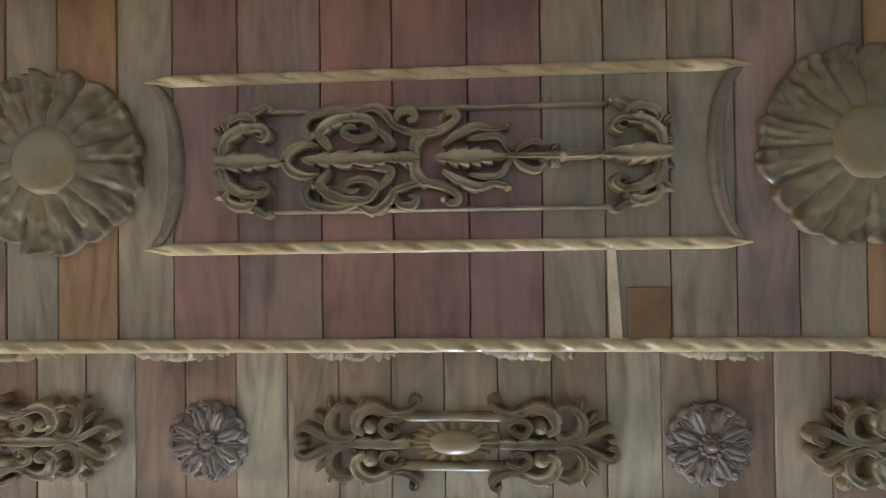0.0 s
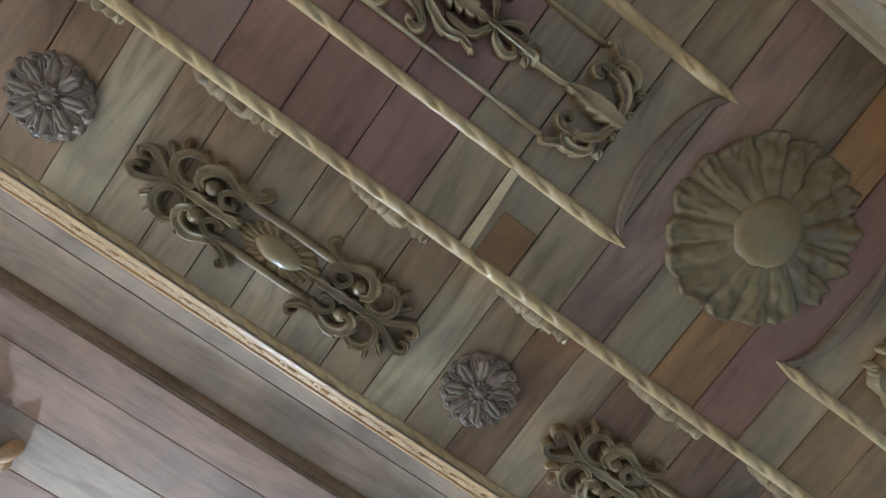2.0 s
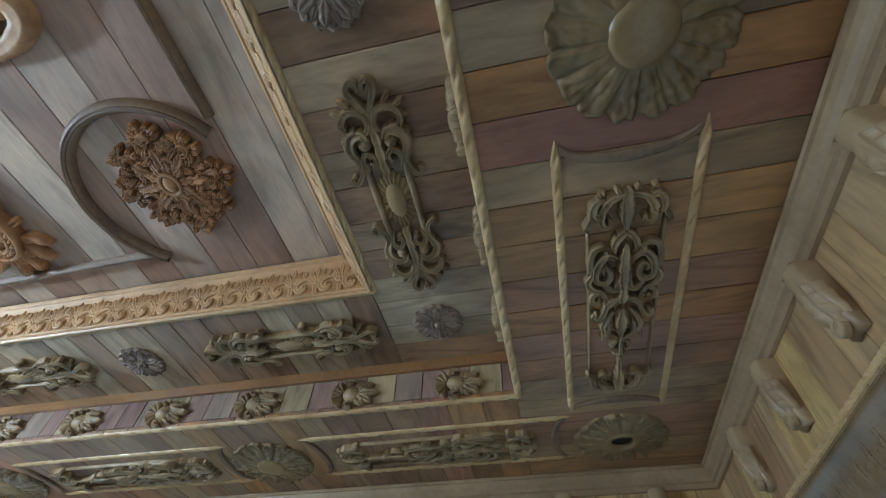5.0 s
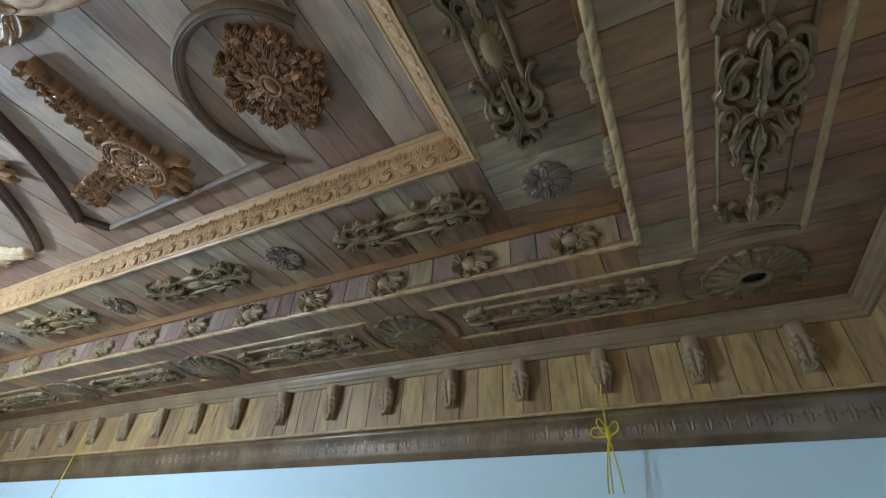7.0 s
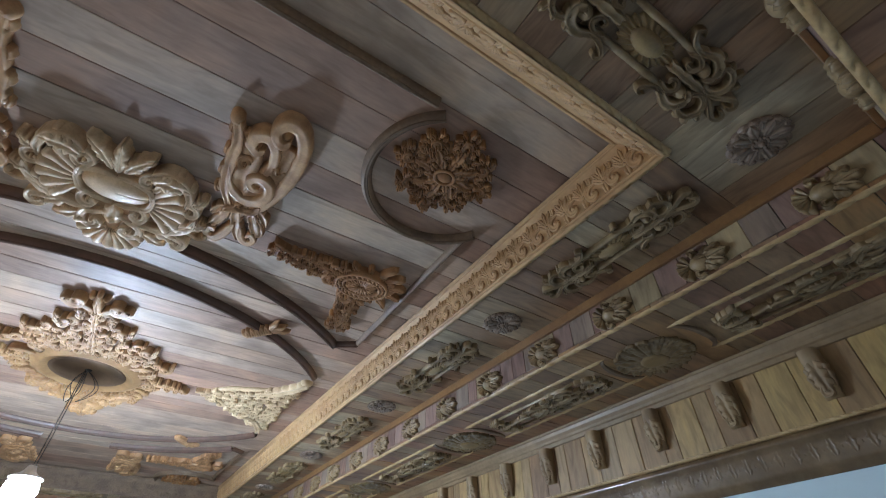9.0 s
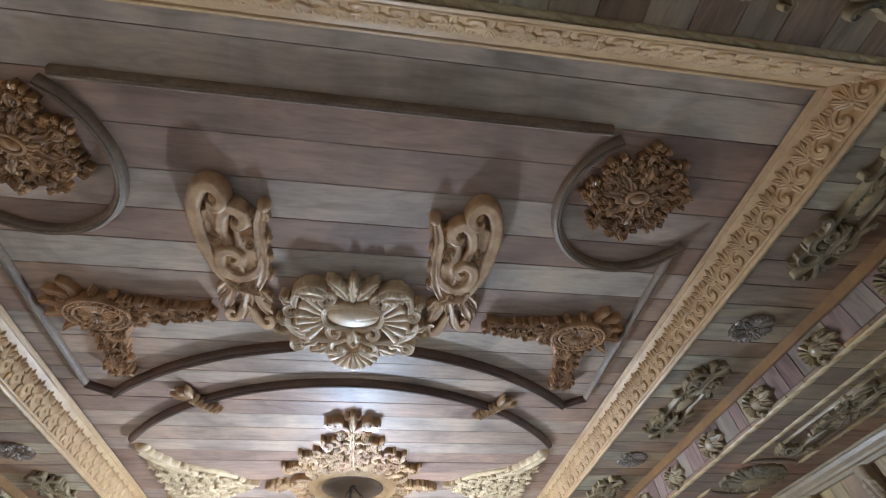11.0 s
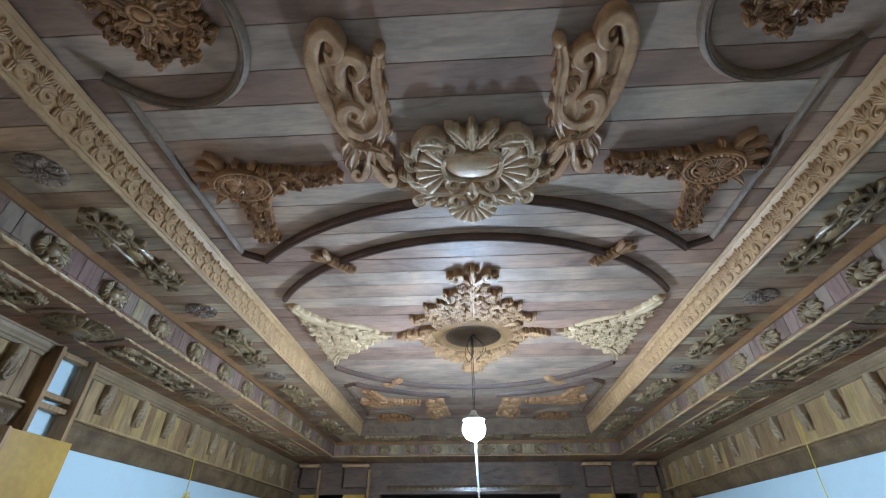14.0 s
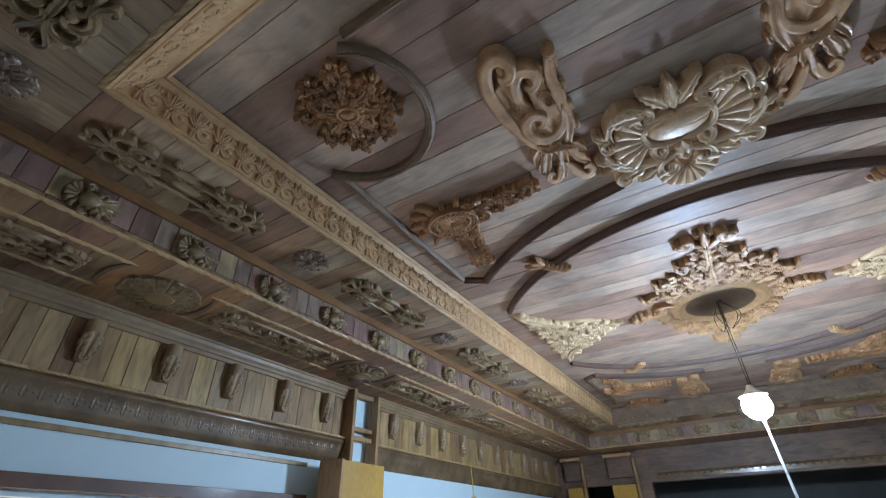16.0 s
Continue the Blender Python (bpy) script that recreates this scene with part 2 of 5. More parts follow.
class Carve:
    """Relief built from swept ribs, lobed leaves, volutes and bosses; x and y in the plane, z out of it."""

    def __init__(self):
        self.v, self.f, self.slim = [], [], 1.0

    def grid(self, rows):
        o, m = len(self.v), len(rows[0])
        for r in rows:
            self.v.extend(r)
        for i in range(len(rows) - 1):
            for j in range(m - 1):
                a = o + i * m + j
                self.f.append((a, a + 1, a + m + 1, a + m))

    def rib(self, pts, w, h, z=0.0, per=5, groove=0.34):
        """A rounded rib through pts; w and h: values along it."""
        P = np.array(pts, float)
        n = len(P)
        Q = np.vstack([2 * P[0] - P[1], P, 2 * P[-1] - P[-2]])
        out = []
        for i in range(n - 1):
            p0, p1, p2, p3 = Q[i:i + 4]
            for t in np.linspace(0, 1, per, endpoint=False):
                out.append(0.5 * (2 * p1 + (p2 - p0) * t + (2 * p0 - 5 * p1 + 4 * p2 - p3) * t * t + (3 * p1 - p0 - 3 * p2 + p3) * t ** 3))
        out.append(P[-1])
        out = np.array(out)
        d = np.gradient(out, axis=0)
        d /= np.maximum(np.linalg.norm(d, axis=1, keepdims=True), 1e-9)
        T = np.linspace(0, 1, len(out))
        W = self.slim * np.interp(T, np.linspace(0, 1, len(w)), w) * (np.minimum(1, np.minimum(0.12 + T / 0.07, 0.12 + (1 - T) / 0.07)) if groove > 0 else 1)
        H = np.interp(T, np.linspace(0, 1, len(h)), h) if isinstance(h, (tuple, list)) else np.full(len(out), h)
        S = ((-1, 0), (-0.94, 0.55), (-0.68, 1), (-0.30, 1 - groove), (0.30, 1 - groove), (0.68, 1), (0.94, 0.55), (1, 0)) if groove > 0 else ((-1, 0), (-0.92, 0.55), (-0.55, 0.92), (0, 1 - groove), (0.55, 0.92), (0.92, 0.55), (1, 0))
        self.grid([[(p[0] - q[1] * s * ww, p[1] + q[0] * s * ww, z + hh * k) for s, k in S] for p, q, ww, hh in zip(out, d, W, H)])

    def volute(self, cx, cy, r, a0, turns, w, h, z=0.0, tail=()):
        """A spiral rib that winds inwards from radius r at angle a0 (degrees); tail: points that lead to it."""
        turns *= 0.82
        w *= 1.32
        k = max(6, int(abs(turns) * 10))
        pts = list(tail)
        for i in range(k + 1):
            t = i / k
            rr = r * (1 - 0.74 * t)
            a = radians(a0 + 360 * turns * t)
            pts.append((cx + rr * math.cos(a), cy + rr * math.sin(a)))
        self.rib(pts, (w * 0.55, w, w, w * 0.55), (h * 0.75, h, h * 1.15), z, per=3)
        self.boss(cx, cy, r * 0.3, r * 0.3, h * 1.25, z, 8, 3)

    def boss(self, cx, cy, rx, ry, h, z=0.0, n=18, m=5, dish=0.0):
        rows = []
        for i in range(m + 1):
            t = i / m
            rad, up = math.cos(t * math.pi / 2), math.sin(t * math.pi / 2)
            rows.append([(cx + rx * rad * math.cos(a), cy + ry * rad * math.sin(a), z + h * up - dish * t ** 3) for a in np.linspace(0, 2 * math.pi, n + 1)])
        self.grid(rows)

    def leaf(self, x, y, ang, L, W, h, lobes=4, curl=0.0, z=0.0, lift=0.0):
        """A lobed leaf from (x, y); curl: degrees by which it bends; lift: how far its tip rises."""
        n = max(8, lobes * 4)
        W *= 1.3
        px, py, a = x, y, radians(ang)
        rows = []
        for i in range(n + 1):
            t = i / n
            saw = (lobes * t) % 1.0 if i < n else 1.0
            w = W * min(1.0, 0.35 + 2.0 * t) * max(0.04, 1 - t ** 3) ** 0.75 * (0.68 + 0.32 * math.sin(math.pi * min(1, saw * 1.15)))
            up = h * (0.45 + 0.55 * math.sin(math.pi * (0.1 + 0.8 * t)))
            rip = 0.10 * h * math.cos(2 * math.pi * saw)
            ca, sa = math.cos(a), math.sin(a)
            row = []
            for s, k in ((-1, 0), (-0.9, 0.5), (-0.5, 0.95), (-0.16, 0.80), (0, 0.45), (0.16, 0.80), (0.5, 0.95), (0.9, 0.5), (1, 0)):
                f = abs(s) * W * 0.34
                row.append((px - sa * w * s + ca * f, py + ca * w * s + sa * f, z + lift * t * t + (up * k - (rip if abs(s) in (0.5, 0.9) else 0) if k else 0)))
            rows.append(row)
            px += ca * L / n
            py += sa * L / n
            a += radians(curl) / n
        self.grid(rows)

    def frond(self, pts, w, h, lobes=5, side=1, z=0.0, per=8, both=False):
        """An acanthus blade along pts: one smooth rolled edge, hooked lobes on the other (or on both)."""
        P = np.array(pts, float)
        Q = np.vstack([2 * P[0] - P[1], P, 2 * P[-1] - P[-2]])
        out = []
        for i in range(len(P) - 1):
            p0, p1, p2, p3 = Q[i:i + 4]
            for t in np.linspace(0, 1, per, endpoint=False):
                out.append(0.5 * (2 * p1 + (p2 - p0) * t + (2 * p0 - 5 * p1 + 4 * p2 - p3) * t * t + (3 * p1 - p0 - 3 * p2 + p3) * t ** 3))
        out.append(P[-1])
        out = np.array(out)
        d = np.gradient(out, axis=0)
        d /= np.maximum(np.linalg.norm(d, axis=1, keepdims=True), 1e-9)
        T = np.linspace(0, 1, len(out))
        W = self.slim * np.interp(T, np.linspace(0, 1, len(w)), w)
        H = np.interp(T, np.linspace(0, 1, len(h)), h) if isinstance(h, (tuple, list)) else np.full(len(out), h)
        rows = []
        for t, p, q, ww, hh in zip(T, out, d, W, H):
            u = (lobes * t) % 1.0
            saw = 0.42 + 0.72 * u ** 0.6 * (1 - u ** 6)
            cut = 0.30 * (1 - min(1, 5 * u)) + 0.14 * math.sin(math.pi * u)
            row = []
            for s, k in ((-1, 0), (-0.97, 0.6), (-0.80, 1.0), (-0.52, 0.78), (-0.22, 0.55), (0.05, 0.62), (0.34, 0.86), (0.62, 0.92), (0.88, 0.62), (1, 0)):
                lobed = s > 0 or both
                e = abs(s) if lobed else 0
                r = s * ww * (1 + (saw - 1) * e)
                f = ww * 0.55 * e * e * u if lobed else 0
                row.append((p[0] - q[1] * r * side + q[0] * f, p[1] + q[0] * r * side + q[1] * f, z + hh * (k - (cut * e if k else 0))))
            rows.append(row if side > 0 else row[::-1])
        self.grid(rows)

    def shell(self, x, y, ang, spread, n, r0, r1, h, z=0.0):
        """A fan of rounded flutes."""
        for i in range(n):
            a = radians(ang - spread / 2 + spread * (i + 0.5) / n)
            w = 0.5 * radians(spread / n)
            c, s = math.cos(a), math.sin(a)
            self.rib([(x + c * r0, y + s * r0), (x + c * (r0 + r1) / 2, y + s * (r0 + r1) / 2), (x + c * r1 * 0.92, y + s * r1 * 0.92), (x + c * r1, y + s * r1)],
                     (w * r0, w * (r0 + r1) / 2, w * r1 * 0.95, w * r1 * 0.5), (h * 0.6, h * 0.8, h, h * 0.7), z, per=3, groove=-0.15)

    def mirror(self, ax=0, copy=True):
        o, v, f = len(self.v), list(self.v), list(self.f)
        w = [tuple(-c if k == ax else c for k, c in enumerate(p)) for p in v]
        if copy:
            self.v.extend(w)
            self.f.extend([tuple(o + q for q in g[::-1]) for g in f])
        else:
            self.v, self.f = w, [g[::-1] for g in f]
        return self

    def deep(self, k):
        self.v = [(x, y, q * k) for x, y, q in self.v]
        return self

    def lift(self, dz):
        """Stands the relief dz off its ground and closes its edges down to it."""
        count = {}
        for g in self.f:
            for a, b in zip(g, g[1:] + g[:1]):
                count.setdefault((min(a, b), max(a, b)), []).append((a, b))
        self.v = [(x, y, q + dz) for x, y, q in self.v]
        foot = {}
        for (lo, hi), uses in count.items():
            (xa, ya, za), (xb, yb, zb) = self.v[lo], self.v[hi]
            if len(uses) > 1 or abs(xa - xb) + abs(ya - yb) < 1e-5:
                continue
            for k in (lo, hi):
                if k not in foot:
                    foot[k] = len(self.v)
                    x, y, q = self.v[k]
                    self.v.append((x, y, 0.0))
            a, b = uses[0]
            self.f.append((b, a, foot[a], foot[b]))
        return self

    def disc(self, R, height, n=160, m=16):
        """A round relief: R(a) its outline, height(t, a) its rise; t from 0 at the middle to 1 at the edge."""
        A = np.linspace(0, 2 * math.pi, n + 1)
        rows = [[(R(a) * math.cos(a), R(a) * math.sin(a), 0.0) for a in A]]
        for t in np.linspace(1, 0.02, m):
            rows.append([(t * R(a) * math.cos(a), t * R(a) * math.sin(a), height(t, a)) for a in A])
        self.grid(rows)

    def wobble(self, amount=0.002):
        self.v = [(x + amount * noise.noise((x * 21, y * 21, 3.1)), y + amount * noise.noise((x * 23, y * 19, 7.7)), q * (1 + 0.12 * noise.noise((x * 15, y * 15, 1.3)))) for x, y, q in self.v]
        return self


def thing(name, label, category, group=""):
    return tagged(new(name), label, category, group)


def part(name, c, material, parent, label=""):
    """Links a Carve as one mesh under a thing or a part."""
    ob = new(name, mesh_of(name, c.v, c.f, material))
    ob.parent = parent
    return tagged(ob, label=label)


def on_ceiling(x, y, z, turn=0):
    return pose(x, y, z, 180, 0, turn)


def planks(name, x0, x1, y0, y1, z, along, width, material, thick=0.03, gap=0.0032, joints=(), tones=(), woods=()):
    """Ceiling boards side by side; along: 0 they run in x, 1 in y. One mesh. joints: known edges; tones: the wood of the board after each."""
    rng = random.Random(round(x0 * 10) * 7919 + round(y0 * 10) * 104729 + along)
    verts, faces, slots = [], [], []
    lo, hi = (y0, y1) if along == 0 else (x0, x1)
    edges = list(joints) if joints else [lo]
    kinds = list(tones) if tones else [0] * (len(edges) - 1)
    while edges[-1] < hi - 0.01:
        edges.append(min(edges[-1] + width * rng.uniform(0.9, 1.12), hi))
        kinds.append(0)
    while edges[0] > lo + 0.01:
        edges.insert(0, max(edges[0] - width * rng.uniform(0.9, 1.12), lo))
        kinds.insert(0, 0)
    for p, p2, kind in zip(edges, edges[1:], kinds):
        dz = rng.uniform(0, 0.003)
        q = (x0, x1, p + gap / 2, p2 - gap / 2) if along == 0 else (p + gap / 2, p2 - gap / 2, y0, y1)
        n = len(faces)
        add_block(verts, faces, *q, z - dz, z + thick, 0.003)
        slots += [kind] * (len(faces) - n)
    me = mesh_of(name, verts, faces, material, False)
    for extra in woods:
        me.materials.append(extra)
    me.polygons.foreach_set("material_index", slots)
    return tagged(new(name, me), kind="structure")


def rope(c, p, q, r, pitch=0.13, end=0.05):
    """A half-round twisted bar from p to q with pointed ends, in the plane."""
    P, Q = np.array(p, float), np.array(q, float)
    L = np.linalg.norm(Q - P)
    d = (Q - P) / L
    n = np.array((-d[1], d[0]))
    k = max(8, int(L / (pitch / 14)))
    rows = []
    for i in range(k + 1):
        s = L * i / k
        taper = min(1, 0.15 + s / end, 0.15 + (L - s) / end) if end else 1
        row = []
        for j in range(9):
            a = math.pi * j / 8
            u = (s / pitch + 0.24 * (a - math.pi / 2)) % 1.0 - 0.5
            face = math.exp(-((a - math.pi / 2) / 0.85) ** 2)
            rr = r * taper * (1 - 0.80 * face * math.exp(-(u * 4.6) ** 2) + 0.34 * face * math.exp(-((abs(u) - 0.26) * 9) ** 2))
            if j in (0, 8):
                rr = r * taper
            u = P + d * s + n * (-math.cos(a) * rr)
            row.append((u[0], u[1], math.sin(a) * rr * 0.85))
        rows.append(row)
    c.grid(rows)


# ---------------------------------------------------------------- the stepped ceiling
planks("ceiling_inner", -GX - 0.02, GX + 0.02, GA - 0.02, GB + 0.02, ZI, 0, 0.245, M_IN,
       joints=(1.634, 1.895, 2.164, 2.405, 2.658, 2.908, 3.148, 3.387, 3.602, 3.79, 3.971, 4.22))
planks("ceiling_middle", -RX, RX, RA, GA, ZM, 1, 0.19, M_MID_Y, joints=[-0.007 + 0.1935 * k for k in range(-8, 9)])
planks("ceiling_middle", -RX, RX, GB, RB, ZM, 1, 0.19, M_MID_Y)
planks("ceiling_middle", -RX, -GX, GA, GB, ZM, 0, 0.19, M_MID_X)
planks("ceiling_middle", GX, RX, GA, GB, ZM, 0, 0.19, M_MID_X)
planks("ceiling_outer", -WX, WX, WA, RA, ZO, 1, 0.19, M_OUT_Y,
       joints=(-1.353, -1.184, -0.993, -0.817, -0.612, -0.356, -0.138, 0.088, 0.304, 0.486, 0.672, 0.859, 1.034, 1.22, 1.40, 1.59),
       tones=(1, 3, 1, 2, 4, 2, 2, 2, 1, 1, 1, 4, 1, 3, 2), woods=(M_GREYTAN, M_RED, M_RUST, M_MAUVE))
planks("ceiling_outer", -WX, WX, RB, WB, ZO, 1, 0.20, M_OUT_Y)
planks("ceiling_outer", -WX, -RX, RA, RB, ZO, 0, 0.20, M_OUT_X)
planks("ceiling_outer", RX, WX, RA, RB, ZO, 0, 0.20, M_OUT_X)
boxes("ceiling_back", M_DARK, [(-WX, WX, WA, WB, ZI + 0.06, ZI + 0.1)], kind="structure")


RISER_BOARD = {}


def riser(name, x, y, L, turn, z0, z1):
    """Upright boards between two levels; its face looks along local -y."""
    rng = random.Random(int(L * 100) + turn)
    root = tagged(new(name), kind="structure")
    root.matrix_world = pose(x, y, 0, 0, 0, turn)
    p = -L / 2
    while p < L / 2 - 0.01:
        w = rng.choice((0.125, 0.15, 0.175, 0.2))
        w = w if p + w < L / 2 - 0.05 else round(L / 2 - p, 3)
        if w not in RISER_BOARD:
            verts, faces = [], []
            add_block(verts, faces, 0.002, w - 0.002, 0, 0.03, z0, z1, 0.002)
            RISER_BOARD[w] = mesh_of("riser_board", verts, faces, M_RISER, False)
        ob = new("riser_board", RISER_BOARD[w])
        ob.parent = root
        ob.matrix_basis = pose(p, rng.uniform(0, 0.003), 0)
        p += w
    return root


RL, RYC = RB - RA, (RA + RB) / 2
for x, y, L, turn in ((0, RB, 2 * RX, 0), (0, RA, 2 * RX, 180), (RX, RYC, RL, -90), (-RX, RYC, RL, 90)):
    riser("ceiling_riser", x, y, L, turn, ZO + 0.034, ZM - 0.004)
    rail = boxes("riser_rail", M_ORANGE, [(-L / 2 + 0.03, L / 2 - 0.03, -0.028, -0.001, ZM - 0.075, ZM - 0.004)], kind="structure")
    rail.matrix_world = pose(x, y, 0, 0, 0, turn)


def ring_ropes(name, hx, a, b, z, r, pitch):
    for p, q in (((-hx, a), (hx, a)), ((hx, a), (hx, b)), ((hx, b), (-hx, b)), ((-hx, b), (-hx, a))):
        c = Carve()
        rope(c, (p[0], -p[1]), (q[0], -q[1]), r, pitch, 0)
        ob = tagged(new(name, mesh_of(name, c.v, c.f, M_ROPE)), kind="structure")
        ob.matrix_world = on_ceiling(0, 0, z)


ring_ropes("trim_rope", RX + 0.012, RA - 0.012, RB + 0.012, ZO, 0.021, 0.125)
ring_ropes("trim_rope", GX + 0.02, GA - 0.02, GB + 0.02, ZM, 0.019, 0.10)


def gold_cove(L, x, y, turn, D=0.05, material=M_GOLD):
    """The sloping gilt face round the inner field, with palmettes and round scrolls."""
    H = 0.28
    S = math.hypot(H, D)
    base, relief = Carve(), Carve()
    base.grid([[(u, -0.012, 0.0), (u, 0.0, 0.012), (u, 0.012, 0.002), (u, S - 0.012, 0.002), (u, S, 0.014), (u, S + 0.015, 0.0)] for u in (-L / 2, L / 2)])
    n = int(L / 0.15)
    for i in range(n):
        u = -L / 2 + (i + 0.5) * L / n
        relief.volute(u - 0.040, 0.085, 0.058, 60, 1.0, 0.015, 0.022, 0.002)
        relief.boss(u - 0.040, 0.085, 0.030, 0.030, 0.020, 0.002, 8, 3)
        relief.leaf(u - 0.040, 0.145, 90, 0.05, 0.02, 0.018, 2, 0, 0.002)
        for a, l in ((90, 0.120), (66, 0.112), (114, 0.112), (44, 0.085), (136, 0.085)):
            relief.leaf(u + 0.042, 0.10, a, l, 0.017, 0.022, 2, 0, 0.002)
        relief.leaf(u + 0.042, 0.105, -90, 0.075, 0.022, 0.020, 2, 0, 0.002)
        relief.boss(u + 0.042, 0.105, 0.014, 0.014, 0.024, 0.002, 7, 2)
    relief.deep(0.75)
    for v in (0.022, S - 0.022):
        base.rib([(-L / 2, v), (0.0, v), (L / 2, v)], (0.009, 0.009), 0.014, 0.0, per=2, groove=0)
    m = pose(x, y, ZM - 0.012, 0, 0, turn) @ Matrix(((1, 0, 0, 0), (0, -D / S, -H / S, 0), (0, H / S, -D / S, 0), (0, 0, 0, 1)))
    for nm, c in (("trim_gold_cove", base), ("trim_gold_leaves", relief)):
        ob = tagged(new(nm, mesh_of(nm, c.v, c.f, material)), kind="structure")
        ob.matrix_world = m


GL, GYC = GB - GA, (GA + GB) / 2
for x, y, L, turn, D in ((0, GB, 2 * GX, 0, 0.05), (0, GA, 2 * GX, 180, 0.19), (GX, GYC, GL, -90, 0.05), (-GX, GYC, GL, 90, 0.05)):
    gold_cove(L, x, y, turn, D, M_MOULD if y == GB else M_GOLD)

# ---------------------------------------------------------------- walls, frieze and cornice
T = 0.22


def wall_with_openings(name, L, h, openings, m, material=M_WALL):
    """A wall in local x 0..L, thickness behind y = 0, with openings x0 x1 z0 z1 that go through."""
    xs = sorted({0, L, *[o[0] for o in openings], *[o[1] for o in openings]})
    blocks = []
    for a, b in zip(xs, xs[1:]):
        zs = [0.0]
        for o in openings:
            if o[0] <= a and b <= o[1]:
                zs += [o[2], o[3]]
        zs.append(h)
        for z0, z1 in zip(zs[::2], zs[1::2]):
            if z1 - z0 > 0.01:
                blocks.append((a, b, 0, T, z0, z1))
    verts, faces = [], []
    for x0, x1, y0, y1, z0, z1 in blocks:
        o = len(verts)
        verts += [(x, y, z) for x in (x0, x1) for y in (y0, y1) for z in (z0, z1)]
        faces += [[o + k for k in q] for q in ((0, 1, 3, 2), (4, 6, 7, 5), (0, 4, 5, 1), (2, 3, 7, 6), (0, 2, 6, 4), (1, 5, 7, 3))]
    ob = tagged(new(name, mesh_of(name, verts, faces, material, False)), kind="structure")
    ob.matrix_world = m
    return ob


HL = WB - WA
wall_with_openings("wall_east", HL, 3.7, [], pose(WX, WB, 0, 0, 0, -90))
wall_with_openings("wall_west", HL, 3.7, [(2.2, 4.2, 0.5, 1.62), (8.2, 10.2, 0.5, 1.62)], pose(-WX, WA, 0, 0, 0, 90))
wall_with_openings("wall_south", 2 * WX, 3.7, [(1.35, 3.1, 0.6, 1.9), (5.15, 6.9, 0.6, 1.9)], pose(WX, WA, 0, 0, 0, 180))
wall_with_openings("wall_north", 2 * WX, 3.7, [(0.45, 1.35, 0, 2.3), (2.1, 6.15, 0, 2.3), (6.9, 7.8, 0, 2.3)], pose(-WX, WB, 0, 0, 0, 0), M_BEAM)
boxes("floor", M_FLOOR, [(-WX - T, WX + T, WA - T, WB + 3.2, -0.1, 0)], kind="structure")
# added box behind the north openings; its near-black colour stands for their shade
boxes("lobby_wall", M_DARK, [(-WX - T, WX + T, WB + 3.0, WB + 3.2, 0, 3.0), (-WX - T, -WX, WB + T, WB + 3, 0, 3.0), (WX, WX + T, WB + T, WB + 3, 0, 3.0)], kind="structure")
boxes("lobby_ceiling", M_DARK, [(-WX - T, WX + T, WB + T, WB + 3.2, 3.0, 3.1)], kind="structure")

FT = 0.045


def run(c, prof, L):
    """A moulding of the given section (out, up) along local x."""
    c.grid([[(u, -o, z) for o, z in prof] for u in np.linspace(0, L, 2)])


SIDES = (("frieze_east", HL, pose(WX, WB, 0, 0, 0, -90), ()), ("frieze_west", HL, pose(-WX, WA, 0, 0, 0, 90), ((5.86, 6.36),)),
         ("frieze_south", 2 * WX, pose(WX, WA, 0, 0, 0, 180), ()))
frieze_roots = {}
for nm, L, m, gaps in SIDES:
    root = tagged(new(nm), kind="structure")
    root.matrix_world = m
    frieze_roots[nm] = (root, L, gaps)
    spans, a = [], 0.0
    for g0, g1 in gaps:
        spans.append((a, g0))
        a = g1
    spans.append((a, L))
    for a, b in spans:
        c = Carve()
        run(c, [(FT, ZO - 0.15), (FT + 0.018, ZO - 0.145), (FT + 0.02, ZO - 0.115), (FT + 0.034, ZO - 0.105), (FT + 0.036, ZO - 0.085), (FT + 0.052, ZO - 0.06), (FT + 0.058, ZO - 0.03), (FT + 0.07, ZO - 0.025), (FT + 0.07, ZO - 0.005), (0.0, ZO - 0.004)], b - a)
        ob = tagged(new("trim_head_moulding", mesh_of("trim", c.v, c.f, M_HEAD, False)), kind="structure")
        ob.matrix_world = m @ pose(a, 0, 0)
        c = Carve()
        run(c, [(0.0, ZC), (0.035, ZC), (0.04, ZC + 0.03), (0.05, ZC + 0.035), (0.055, ZC + 0.06), (0.075, ZC + 0.13), (0.085, ZC + 0.2), (0.1, ZC + 0.205), (0.1, ZC + 0.225), (0.085, ZC + 0.25), (FT, ZC + 0.25)], b - a)
        k = int((b - a) / 0.105)
        for i in range(k):
            u = (i + 0.5) * (b - a) / k
            e = Carve()
            e.leaf(0, -0.055, 90, 0.11, 0.034, 0.016, 3)
            e.boss(0.052, 0.0, 0.016, 0.02, 0.014, 0, 6, 2)
            o = len(c.v)
            c.v += [(u + x, -0.062 - 0.16 * y - z, ZC + 0.125 + y) for x, y, z in e.v]
            c.f += [tuple(o + q for q in g) for g in e.f]
        ob = tagged(new("trim_cornice", mesh_of("cornice", c.v, c.f, M_CORNICE)), kind="structure")
        ob.matrix_world = m @ pose(a, 0, 0)
        c = Carve()
        rope(c, (0, 0), (b - a, 0), 0.012, 0.06, 0)
        ob = tagged(new("trim_bead", mesh_of("bead", c.v, c.f, M_ROPE)), kind="structure")
        ob.matrix_world = m @ pose(a, -FT - 0.05, ZF + 0.004, 90, 0, 0)

